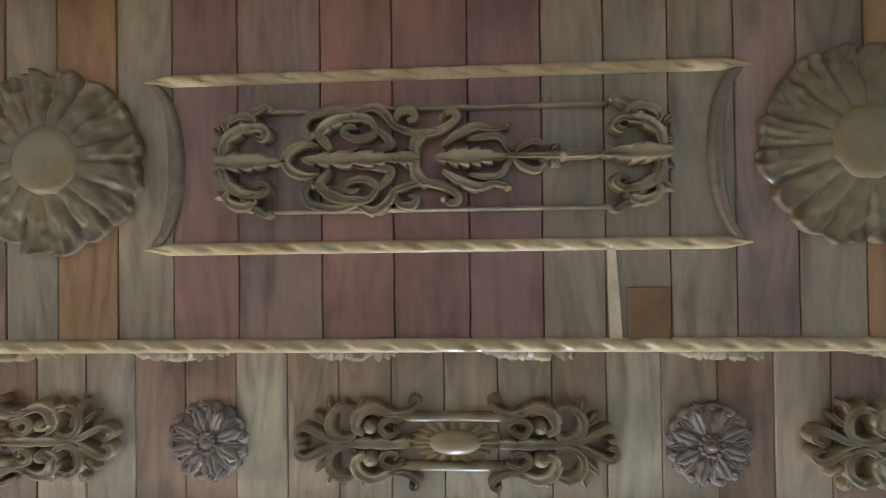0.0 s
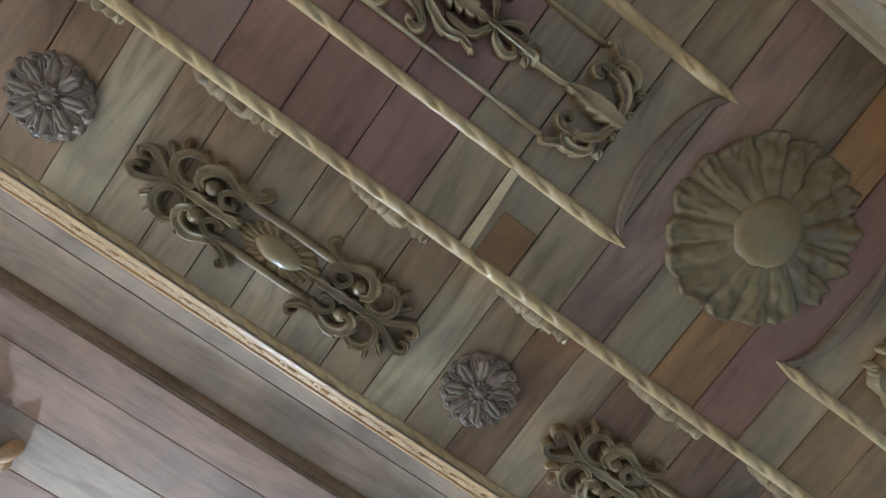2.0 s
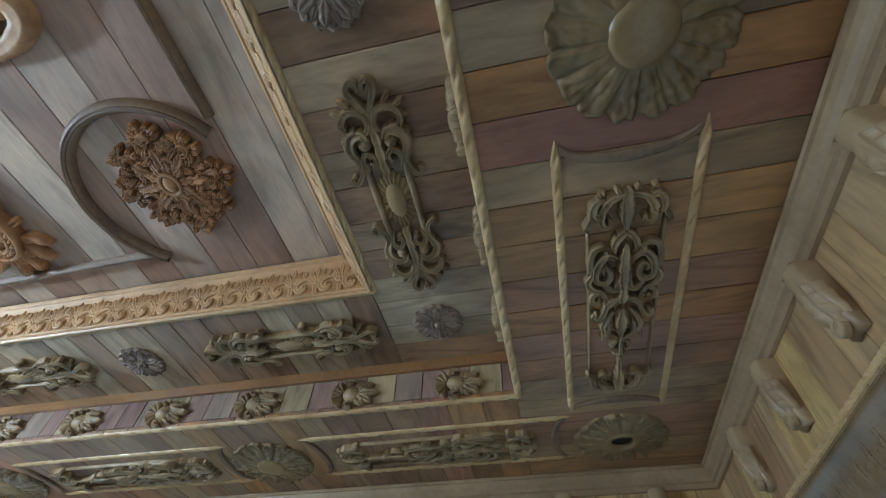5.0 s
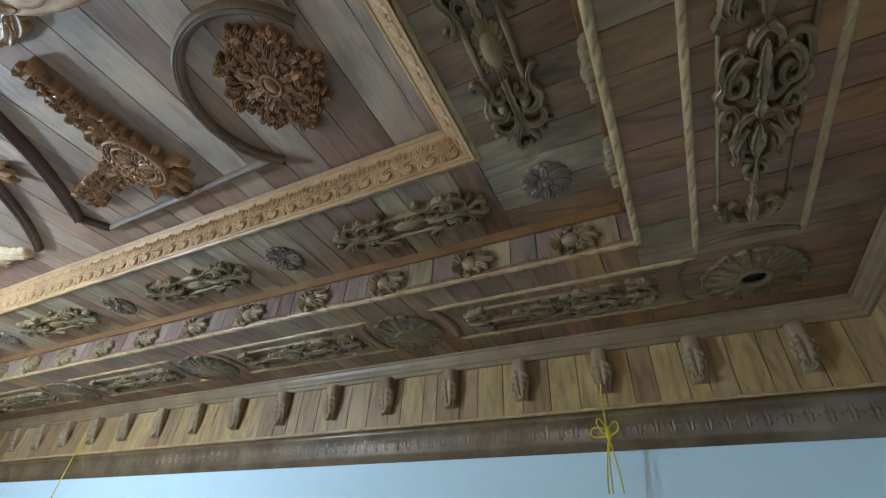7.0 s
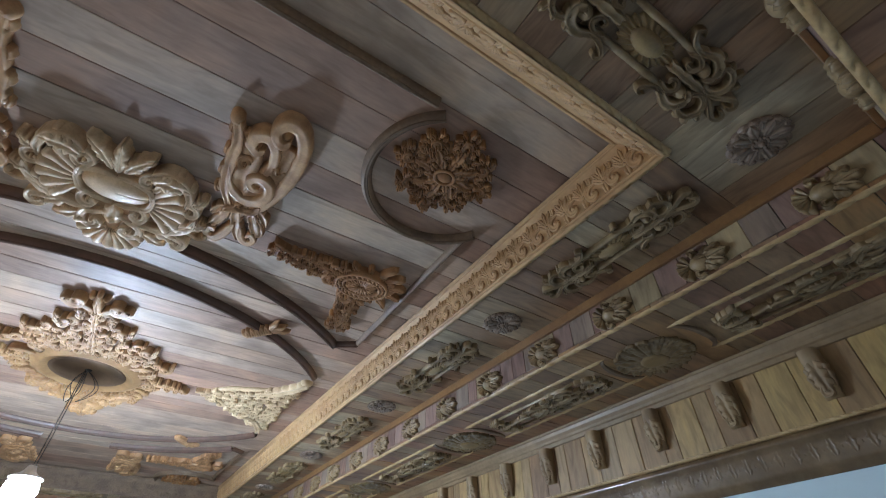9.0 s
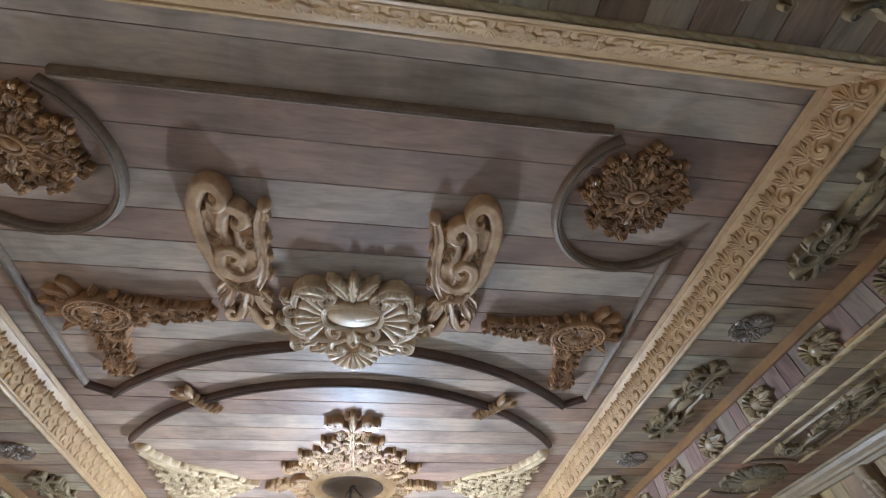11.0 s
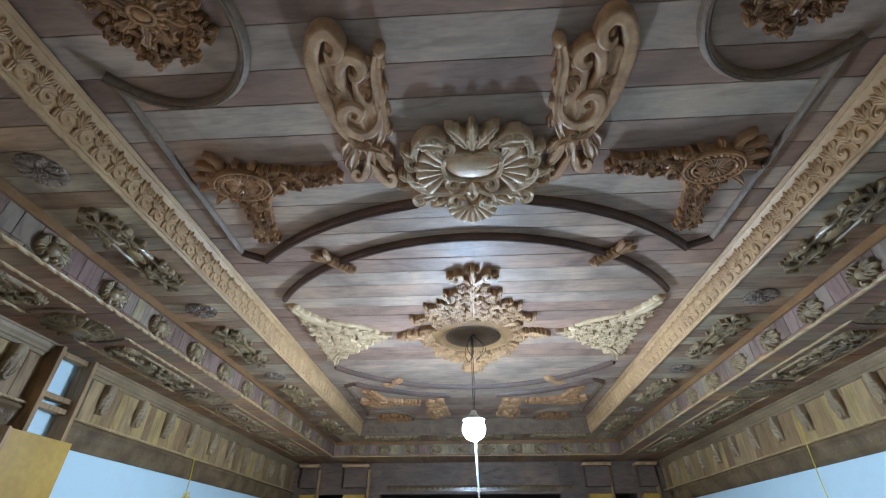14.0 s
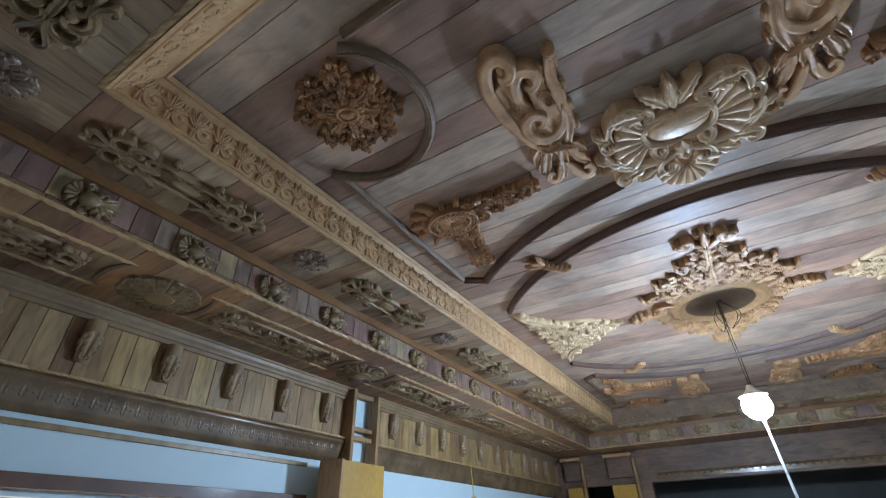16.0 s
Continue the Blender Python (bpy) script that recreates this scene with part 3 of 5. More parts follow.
# ---------------------------------------------------------------- carved things
def spray(c, pts, n, L, W, h, z=0.0, seed=1, curls=True):
    """Leaves and small curls on both sides of a stem."""
    rng = random.Random(seed)
    P = np.array(pts, float)
    c.rib(P, (W * 0.55, W * 0.8, W * 0.35), h * 0.9, z, per=4)
    T = np.linspace(0, len(P) - 1, n)
    for i, t in enumerate(T):
        k = min(int(t), len(P) - 2)
        p = P[k] + (P[k + 1] - P[k]) * (t - k)
        a = math.degrees(math.atan2(*(P[k + 1] - P[k])[::-1]))
        f = 1 - 0.35 * i / n
        for s in (-1, 1):
            c.leaf(p[0], p[1], a + s * rng.uniform(38, 75), L * f * rng.uniform(0.8, 1.2), W * f, h * rng.uniform(0.8, 1.15), 3, s * rng.uniform(-60, 50), z, rng.uniform(0, h * 0.6))
            if curls and i % 2:
                q = p + np.array((math.cos(radians(a + s * 90)), math.sin(radians(a + s * 90)))) * L * 0.55 * f
                c.volute(q[0], q[1], L * 0.33 * f, a + 180, s * 1.2, W * 0.33, h * 0.9, z)
    c.leaf(P[-1][0], P[-1][1], a, L, W, h, 3, 0, z)


def lace(c, u0, u1, step, low, high, r, h, z, seed, swap=False):
    """Pierced work: curls and small leaves between two edges low(u) and high(u); swap: u runs along y."""
    rng = random.Random(seed)
    u, k = u0, 0
    while (u - u1) * (u0 - u1) > 0:
        lo, hi = low(u), high(u)
        n = max(1, int(round((hi - lo) / (2.15 * r))))
        for i in range(n):
            v = lo + (hi - lo) * (i + 0.5) / n
            x, y = (v, u) if swap else (u, v)
            x, y = x + rng.uniform(-0.012, 0.012), y + rng.uniform(-0.012, 0.012)
            s = 1 if v > (lo + hi) / 2 else -1
            a = rng.uniform(0, 360)
            c.volute(x, y, r * rng.uniform(0.85, 1.1), a, s * 1.1, r * 0.30, h * rng.uniform(0.85, 1.15), z)
            c.leaf(x + 0.4 * r, y, a + 40, r * 1.7, r * 0.40, h * 0.9, 2, s * 50, z, 0.008)
            if (i + k) % 2:
                c.leaf(x, y - 0.4 * r, a + 190, r * 1.6, r * 0.36, h * 0.8, 2, -s * 50, z, 0.008)
        u += step if u1 > u0 else -step
        k += 1


def mirrored_piece(name, build, material, t, both=True, sx=1.0, sy=1.0, lift=0.018):
    """Builds a carved piece and its mirror images as parts of their own."""
    for mx in (False, True):
        for my in (False, True) if both else (False,):
            c = Carve()
            c.slim = 0.88
            build(c)
            c.v = [(sx * x, sy * y, q) for x, y, q in c.v]
            c.wobble().lift(lift)
            if mx:
                c.mirror(0, False)
            if my:
                c.mirror(1, False)
            part(name, c, material, t)


def small_cartouche():
    t = thing("carved_cartouche", "olive brown carved scroll cartouche with honey sunburst boss on ceiling", "ceiling ornament", "cartouches of the middle ring")
    H = (0.026, 0.036, 0.036, 0.030)

    def acanthus(c):
        c.frond([(0.175, 0.092), (0.235, 0.118), (0.295, 0.142), (0.350, 0.118), (0.366, 0.066), (0.328, 0.036)], (0.014, 0.024, 0.032, 0.034, 0.030, 0.018), (0.024, 0.034, 0.042, 0.042), 4, 1)
        c.boss(0.310, 0.062, 0.034, 0.032, 0.044, 0, 12, 4)
        c.leaf(0.345, 0.118, 100, 0.05, 0.013, 0.030, 2, 12)

    def back_curl(c):
        c.rib([(0.250, 0.112), (0.190, 0.112), (0.150, 0.132), (0.128, 0.158), (0.150, 0.176), (0.168, 0.158)], (0.016, 0.016, 0.014, 0.013, 0.012, 0.009), H)

    def inner_curl(c):
        c.rib([(0.185, 0.075), (0.235, 0.092), (0.270, 0.066), (0.248, 0.034), (0.212, 0.042), (0.222, 0.064)], (0.010, 0.015, 0.016, 0.014, 0.012, 0.008), H)

    def open_ring(c):
        c.rib([(0.405 + 0.058 * math.cos(radians(a)), 0.076 + 0.060 * math.sin(radians(a))) for a in range(150, -151, -30)], (0.014, 0.018, 0.019, 0.019, 0.018, 0.014), 0.034)
        for x, y, a, l, w in ((0.452, 0.110, 62, 0.075, 0.014), (0.472, 0.078, 38, 0.075, 0.015), (0.425, 0.128, 96, 0.048, 0.012)):
            c.leaf(x - 0.012, y - 0.012, a, l, w, 0.030, 2, 12)

    def tip_scroll(c):
        c.rib([(0.400, 0.010), (0.455, 0.014), (0.505, 0.040), (0.548, 0.060), (0.580, 0.040), (0.568, 0.014), (0.540, 0.018)], (0.014, 0.018, 0.017, 0.017, 0.016, 0.014, 0.010), H)

    def spine(c):
        c.frond([(0.425, 0.0), (0.36, 0.0), (0.27, 0.0), (0.19, 0.0), (0.165, 0.0)], (0.014, 0.030, 0.034, 0.030, 0.022), (0.03, 0.042, 0.042, 0.036), 5, 1, 0, 8, True)

    for name, build in (("acanthus", acanthus), ("back_curl", back_curl), ("inner_curl", inner_curl), ("open_ring", open_ring), ("tip_scroll", tip_scroll)):
        mirrored_piece(name, build, M_OLIVE, t, True, 0.98, 0.92)
    mirrored_piece("spine_leaf", spine, M_OLIVE, t, False, 0.98, 0.92)
    for s in (-1, 1):
        r = Carve()
        r.rib([(-0.20, 0.088 * s), (0.0, 0.088 * s), (0.20, 0.088 * s)], (0.015, 0.015), 0.020, 0.0, per=4, groove=-0.05)
        part("rail", r.lift(0.018), M_OLIVE, t)
    b = Carve()
    ray = lambda a: 0.5 + 0.5 * math.cos(20 * a)
    b.disc(lambda a: 1.0 + 0.05 * math.cos(20 * a) + 0.06 * math.cos(6 * a), lambda q, a: 0.012 + 0.016 * (1 - q * q) + (0.010 * ray(a) * (1 - abs(2 * q - 1.35)) if q > 0.45 else 0), 160, 14)
    b.v = [(0.158 * x, 0.078 * y, q) for x, y, q in b.v]
    part("sunburst", b.wobble(), M_BOSS, t, "honey coloured sunburst")
    b = Carve()
    b.boss(0, 0, 0.098, 0.048, 0.030, 0.020, 28, 7)
    part("boss", b, M_BOSS, t, "smooth honey coloured oval boss")
    return t


def flower():
    t = thing("carved_flower", "grey brown carved round flower on ceiling boards", "ceiling ornament", "flowers of the middle ring")
    c = Carve()
    lobe = lambda a: abs(math.sin(8 * a))
    c.disc(lambda a: 0.138 + 0.010 * lobe(a) + 0.002 * math.sin(5 * a), lambda q, a: 0.016 + 0.010 * math.sin(math.pi * q) * (0.4 + 0.6 * abs(math.cos(4 * a))) + (0.008 * lobe(a) if q > 0.85 else 0), 144, 12)
    for i in range(8):
        a = 45 * i
        x, y = math.cos(radians(a)), math.sin(radians(a))
        c.leaf(0.038 * x, 0.038 * y, a, 0.088, 0.025, 0.020, 2, 0, 0.018, 0.006)
        a += 22.5
        x, y = math.cos(radians(a)), math.sin(radians(a))
        c.leaf(0.050 * x, 0.050 * y, a, 0.080, 0.015, 0.014, 2, 0, 0.014)
        for q in (-9, 9):
            x, y = math.cos(radians(a + q)), math.sin(radians(a + q))
            c.boss(0.128 * x, 0.128 * y, 0.013, 0.011, 0.018, 0.014, 8, 3)
            c.leaf(0.126 * x, 0.126 * y, a + q * 3, 0.030, 0.009, 0.014, 1, q * 4, 0.012)
    part("petals", c.wobble(0.003), M_GREYBROWN, t)
    b = Carve()
    for i in range(12):
        a = 30 * i
        b.boss(0.036 * math.cos(radians(a)), 0.036 * math.sin(radians(a)), 0.009, 0.009, 0.012, 0.030, 7, 3)
    b.boss(0, 0, 0.030, 0.030, 0.012, 0.026, 14, 4)
    b.boss(0, 0, 0.018, 0.018, 0.024, 0.030, 12, 4)
    part("heart", b, M_GREYBROWN, t, "beaded heart")
    return t


def big_rosette(hollow=False):
    t = thing("carved_rosette", "large olive brown carved rosette with black disc painted as the shade of the round hole on ceiling" if hollow else "large olive brown carved rosette with smooth round centre on ceiling", "ceiling ornament", "corner rosettes" if hollow else "rosettes of the outer ring")
    c = Carve()
    n = 16
    ruffle = lambda a: 1.3 * noise.noise((3.1 * math.cos(a), 3.1 * math.sin(a), 0.7)) + 1.0 * noise.noise((9 * math.cos(a), 9 * math.sin(a), 2.7))
    petal = lambda a: abs(math.sin(0.5 * n * a + 0.35 * ruffle(a)))
    edge = lambda a: 0.268 + 0.020 * petal(a) ** 0.6 + 0.009 * ruffle(a) + 0.005 * noise.noise((26 * math.cos(a), 26 * math.sin(a), 1.1))

    def rise(q, a):
        p = petal(a)
        crease = -0.013 * (1 - p) ** 3 * min(1, max(0, (q - 0.38) * 4))
        fold = 0.006 * math.sin(3 * n * a + 5 * q) * max(0, q - 0.55) + 0.016 * noise.noise((q * 7 * math.cos(a), q * 7 * math.sin(a), 4.2)) * q + 0.012 * noise.noise((q * 19 * math.cos(a), q * 19 * math.sin(a), 1.2)) * q * q
        lip = 0.016 * max(0, (q - 0.80) / 0.2) ** 2 * (0.4 + 0.6 * p)
        bowl = 0.030 * math.sin(math.pi * min(1, 0.25 + 0.75 * q)) + 0.012
        hole = -0.030 if hollow and q < 0.30 else 0
        return max(0.004, bowl + crease + fold + lip + hole)

    c.disc(edge, rise, 240, 26)
    part("petals", c, M_BIGROS, t)
    b = Carve()
    if hollow:
        b.rib([(0.088 * math.cos(a), 0.088 * math.sin(a)) for a in np.linspace(0, 2 * math.pi, 33)], (0.024, 0.024), 0.024, 0.028, per=2, groove=0)
        part("rim", b, M_BIGROS, t, "raised round rim")
        # black disc in the shallow centre: the hole's shade is painted, not deep
        k = Carve()
        k.boss(0, 0, 0.080, 0.080, 0.004, 0.012, 24, 2)
        part("hole", k, M_BLACK, t, "black disc painted as the shade of the round hole")
    else:
        b.disc(lambda a: 0.108 + 0.002 * math.sin(3 * a), lambda q, a: 0.058 - 0.010 * q ** 4 - 0.010 * max(0, q - 0.88) / 0.12, 48, 10)
        part("centre_disc", b, M_DISC, t, "smooth honey brown centre disc")
    return t


def panel_scrollwork():
    t = thing("scrollwork_ornament", "olive brown pierced scrollwork with two thin rails on ceiling", "ceiling ornament", "scrollwork of the outer ring")
    H = (0.024, 0.032, 0.032, 0.026)

    def end(s):
        E = lambda pts: [(s * x, y) for x, y in pts]
        for my in (False, True):
            c = Carve()
            c.slim = 0.92
            c.frond(E([(0.690, 0.006), (0.672, 0.058), (0.628, 0.090), (0.580, 0.098)]), (0.012, 0.022, 0.022, 0.016), H, 3, s)
            c.rib(E([(0.600, 0.096), (0.562, 0.100), (0.540, 0.082), (0.556, 0.064), (0.582, 0.072)]), (0.012, 0.015, 0.014, 0.013, 0.008), H)
            c.frond(E([(0.655, 0.066), (0.676, 0.105), (0.655, 0.130), (0.613, 0.138), (0.582, 0.122), (0.598, 0.100)]), (0.010, 0.018, 0.020, 0.020, 0.017, 0.009), H, 4, -s)
            c.boss(s * 0.618, 0.112, 0.018, 0.016, 0.032, 0, 10, 3)
            c.rib(E([(0.600, 0.136), (0.570, 0.150), (0.545, 0.162), (0.530, 0.150)]), (0.010, 0.014, 0.012, 0.008), H)
            c.leaf(s * 0.690, 0.030, 90 - s * 70, 0.034, 0.012, 0.022, 1)
            c.leaf(s * 0.690, 0.085, 90 - s * 50, 0.034, 0.012, 0.022, 1)
            c.wobble(0.002).lift(0.016)
            if my:
                c.mirror(1, False)
            part("end_curl", c, M_OLIVE, t)
        c = Carve()
        c.frond(E([(0.715, 0.0), (0.65, 0.0), (0.58, 0.0), (0.505, 0.0)]), (0.022, 0.036, 0.034, 0.008), (0.03, 0.038, 0.036, 0.02), 5, 1, 0, 8, True)
        part("end_leaf", c.wobble(0.002).lift(0.016), M_OLIVE, t)

    end(-1), end(1)
    HALF = (
        ("crescent", lambda c: (c.frond([(-0.374, 0.044), (-0.428, 0.048), (-0.472, 0.028), (-0.488, 0.0)], (0.008, 0.020, 0.026, 0.028), H, 3, -1),)),
        ("outer_scroll", lambda c: (c.rib([(-0.385, 0.078), (-0.408, 0.070), (-0.424, 0.098), (-0.405, 0.130), (-0.360, 0.142), (-0.300, 0.142), (-0.262, 0.128), (-0.280, 0.114)], (0.012, 0.017, 0.017, 0.018, 0.018, 0.018, 0.017, 0.012), H), c.boss(-0.392, 0.076, 0.017, 0.015, 0.034, 0, 10, 3),)),
        ("inner_volute", lambda c: (c.frond([(-0.335, 0.030), (-0.366, 0.074), (-0.328, 0.106), (-0.266, 0.120), (-0.216, 0.114), (-0.197, 0.086)], (0.018, 0.028, 0.028, 0.022, 0.018, 0.016), (0.03, 0.038, 0.036, 0.03), 6, -1), c.rib([(-0.205, 0.105), (-0.195, 0.080), (-0.222, 0.062), (-0.266, 0.060), (-0.298, 0.080), (-0.276, 0.096), (-0.250, 0.086)], (0.015, 0.016, 0.016, 0.015, 0.014, 0.013, 0.010), H),)),
        ("link_scroll", lambda c: (c.rib([(-0.200, 0.092), (-0.159, 0.060), (-0.148, 0.036), (-0.189, 0.026), (-0.266, 0.022)], (0.012, 0.019, 0.019, 0.016, 0.008), H),)),
        ("strap", lambda c: (c.frond([(-0.262, 0.132), (-0.205, 0.156), (-0.160, 0.132), (-0.136, 0.098), (-0.089, 0.078)], (0.012, 0.024, 0.022, 0.018, 0.016), H, 4, 1), c.rib([(-0.110, 0.084), (-0.060, 0.070), (-0.020, 0.074), (0.026, 0.090), (0.060, 0.114), (0.045, 0.134), (0.012, 0.124)], (0.015, 0.017, 0.017, 0.017, 0.017, 0.015, 0.012), H),)),
        ("small_curl", lambda c: (c.rib([(-0.136, 0.104), (-0.122, 0.134), (-0.084, 0.140), (-0.070, 0.116), (-0.096, 0.110)], (0.012, 0.016, 0.017, 0.014, 0.010), H),)),
        ("knob_curl", lambda c: (c.boss(0.018, 0.122, 0.015, 0.013, 0.032, 0, 9, 3),)),
        ("heart_leaf", lambda c: (c.frond([(-0.070, 0.008), (-0.074, 0.040), (-0.045, 0.070), (0.0, 0.080)], (0.020, 0.030, 0.024, 0.010), (0.034, 0.038, 0.03), 4, 1),)),
        ("leaf_scroll", lambda c: (c.frond([(0.010, 0.040), (0.065, 0.072), (0.126, 0.090), (0.172, 0.080), (0.215, 0.088)], (0.012, 0.024, 0.022, 0.013, 0.011), H, 4, 1), c.boss(0.218, 0.090, 0.014, 0.013, 0.030, 0, 9, 3),)),
        ("side_tendril", lambda c: (c.rib([(0.090, 0.050), (0.145, 0.058), (0.190, 0.056), (0.214, 0.026), (0.232, 0.010)], (0.010, 0.014, 0.014, 0.011, 0.008), H),)),
        ("bow_curl", lambda c: (c.rib([(0.236, 0.008), (0.262, 0.030), (0.300, 0.042), (0.326, 0.026), (0.306, 0.014)], (0.007, 0.013, 0.014, 0.012, 0.008), 0.026),)),
        ("bud_leaf", lambda c: (c.leaf(0.345, 0.006, 40, 0.040, 0.012, 0.022, 1),)),
    )
    for name, build in HALF:
        for my in (False, True):
            c = Carve()
            c.slim = 0.80
            build(c)
            c.wobble(0.002).lift(0.012)
            if my:
                c.mirror(1, False)
            part(name, c, M_OLIVE, t)
    c = Carve()
    c.frond([(-0.43, 0.0), (-0.34, 0.0), (-0.20, 0.0), (-0.14, 0.0)], (0.012, 0.034, 0.030, 0.014), (0.03, 0.040, 0.040), 6, 1, 0, 8, True)
    c.frond([(-0.16, 0.0), (-0.10, 0.0), (-0.055, 0.0)], (0.014, 0.034, 0.010), (0.03, 0.042, 0.03), 4, 1, 0, 8, True)
    c.frond([(-0.01, 0.0), (0.06, 0.0), (0.13, 0.0), (0.21, 0.0)], (0.012, 0.040, 0.034, 0.010), (0.03, 0.042, 0.038, 0.02), 6, 1, 0, 8, True)
    c.rib([(0.20, 0.0), (0.30, 0.0), (0.40, 0.0), (0.51, 0.0)], (0.008, 0.008, 0.013, 0.009), 0.028)
    c.boss(0.385, 0.0, 0.020, 0.018, 0.034, 0, 10, 3)
    part("spine", c.wobble(0.002).lift(0.020), M_OLIVE, t)
    for s in (-1, 1):
        r = Carve()
        r.rib([(-0.55, 0.150 * s), (0.0, 0.150 * s), (0.53, 0.150 * s)], (0.0075, 0.0075), 0.014, 0.0, per=3, groove=-0.05)
        part("rail", r.lift(0.008), M_OLIVE, t, "thin half-round varnished rail")
    for ob in t.children:
        for v in ob.data.vertices:
            v.co.x *= 0.935
    return t


def panel_frame():
    t = thing("panel_frame", "tan twisted rope frame with hollowed brown ends on ceiling", "moulding", "frames of the outer ring")
    for s in (-1, 1):
        c = Carve()
        rope(c, (-0.905, 0.258 * s), (0.905, 0.258 * s), 0.019, 0.13, 0.09)
        part("rope_bar", c, M_ROPE, t, "tan twisted rope bar with pointed ends")
        e = Carve()
        e.rib([(s * (0.885 - 0.085 * math.cos(radians(a))), 0.245 * math.sin(radians(a)) / math.sin(radians(88))) for a in np.linspace(-88, 88, 9)], (0.010, 0.018, 0.024, 0.018, 0.010), (0.008, 0.018, 0.024, 0.018, 0.008), 0, per=4, groove=0.1)
        part("hollow_end", e, M_MOULD, t, "curved brown end moulding")
    return t


def riser_leaf():
    t = thing("riser_ornament", "small dark brown carved leaf ornament on the upright boards", "ceiling ornament", "leaf ornaments of the riser")
    c = Carve()
    c.shell(-0.045, 0.0, 180, 150, 6, 0.02, 0.085, 0.03)
    c.boss(0.0, 0.0, 0.062, 0.05, 0.045, 0, 16, 4)
    for a, l in ((0, 0.13), (35, 0.11), (-35, 0.11), (65, 0.08), (-65, 0.08)):
        c.leaf(0.02, 0.0, a, l, 0.03, 0.034, 3, -a * 0.4)
    c.volute(-0.02, 0.07, 0.022, 0, 1.1, 0.009, 0.03)
    c.volute(-0.02, -0.07, 0.022, 0, -1.1, 0.009, 0.03)
    c.v = [(x * 1.08, y * 1.08, q * 1.1) for x, y, q in c.v]
    part("leaf_shell", c.wobble(0.003).lift(0.012), M_OLIVE, t)
    return t


def inner_rosette():
    t = thing("carved_rosette", "amber varnished deeply carved leaf rosette with oval boss on ceiling", "ceiling ornament", "rosettes of the inner field")
    rng = random.Random(5)
    at = lambda r, a: (r * math.cos(radians(a)), r * math.sin(radians(a)))
    k = Carve()
    k.disc(lambda a: 0.245 + 0.022 * math.cos(8 * a), lambda q, a: 0.020 + 0.018 * (1 - q * q), 96, 5)
    part("backing", k, M_AMBER, t)
    c = Carve()
    for i in range(8):
        a = 45 * i + rng.uniform(-3, 3)
        far = 0.232 if i % 2 else 0.250
        lx, ly = at(far, a)
        for k in range(10):
            b = a - 150 + 300 * k / 9
            r = 0.040 + 0.008 * (k % 2)
            x, y = lx + r * math.cos(radians(b)), ly + r * math.sin(radians(b))
            c.leaf(x, y, b + rng.uniform(-20, 20), 0.046, 0.017, 0.042, 2, rng.uniform(-80, 80), 0.022 + 0.012 * (k % 2), 0.014)
            c.boss(x, y, 0.014, 0.012, 0.045, 0.024, 7, 3)
        c.volute(lx, ly, 0.036, a + 180, 1.1 if i % 2 else -1.1, 0.013, 0.060, 0.026)
        c.frond([at(0.055, a), at(0.11, a + 2), at(0.16, a - 2), at(0.205, a)], (0.016, 0.032, 0.034, 0.012), (0.05, 0.065, 0.07, 0.045), 4, 1, 0.026, 6, True)
        for q in (-1, 1):
            x, y = at(0.125, a + q * 16)
            c.leaf(x, y, a + q * 60, 0.055, 0.017, 0.04, 2, q * 60, 0.036, 0.012)
            x, y = at(0.185, a + q * 18)
            c.leaf(x, y, a + q * 24, 0.060, 0.016, 0.045, 2, -q * 70, 0.030, 0.016)
    part("leaves", c.wobble(0.008).deep(0.72).lift(0.006), M_AMBER, t)
    b = Carve()
    for i in range(10):
        x, y = at(0.045, 36 * i + 18)
        b.leaf(x, y, 36 * i + 18, 0.075, 0.026, 0.028, 3, 0, 0.045)
    part("heart_leaves", b.wobble(0.004), M_AMBER, t)
    b = Carve()
    b.rib([(0.062 * math.cos(a), 0.050 * math.sin(a)) for a in np.linspace(0, 2 * math.pi, 21)], (0.012, 0.012), 0.022, 0.055, per=2, groove=0)
    b.boss(0, 0, 0.052, 0.040, 0.032, 0.055, 18, 5)
    b.boss(0, 0, 0.066, 0.054, 0.02, 0.05, 18, 3)
    part("oval_boss", b, M_AMBER, t)
    return t


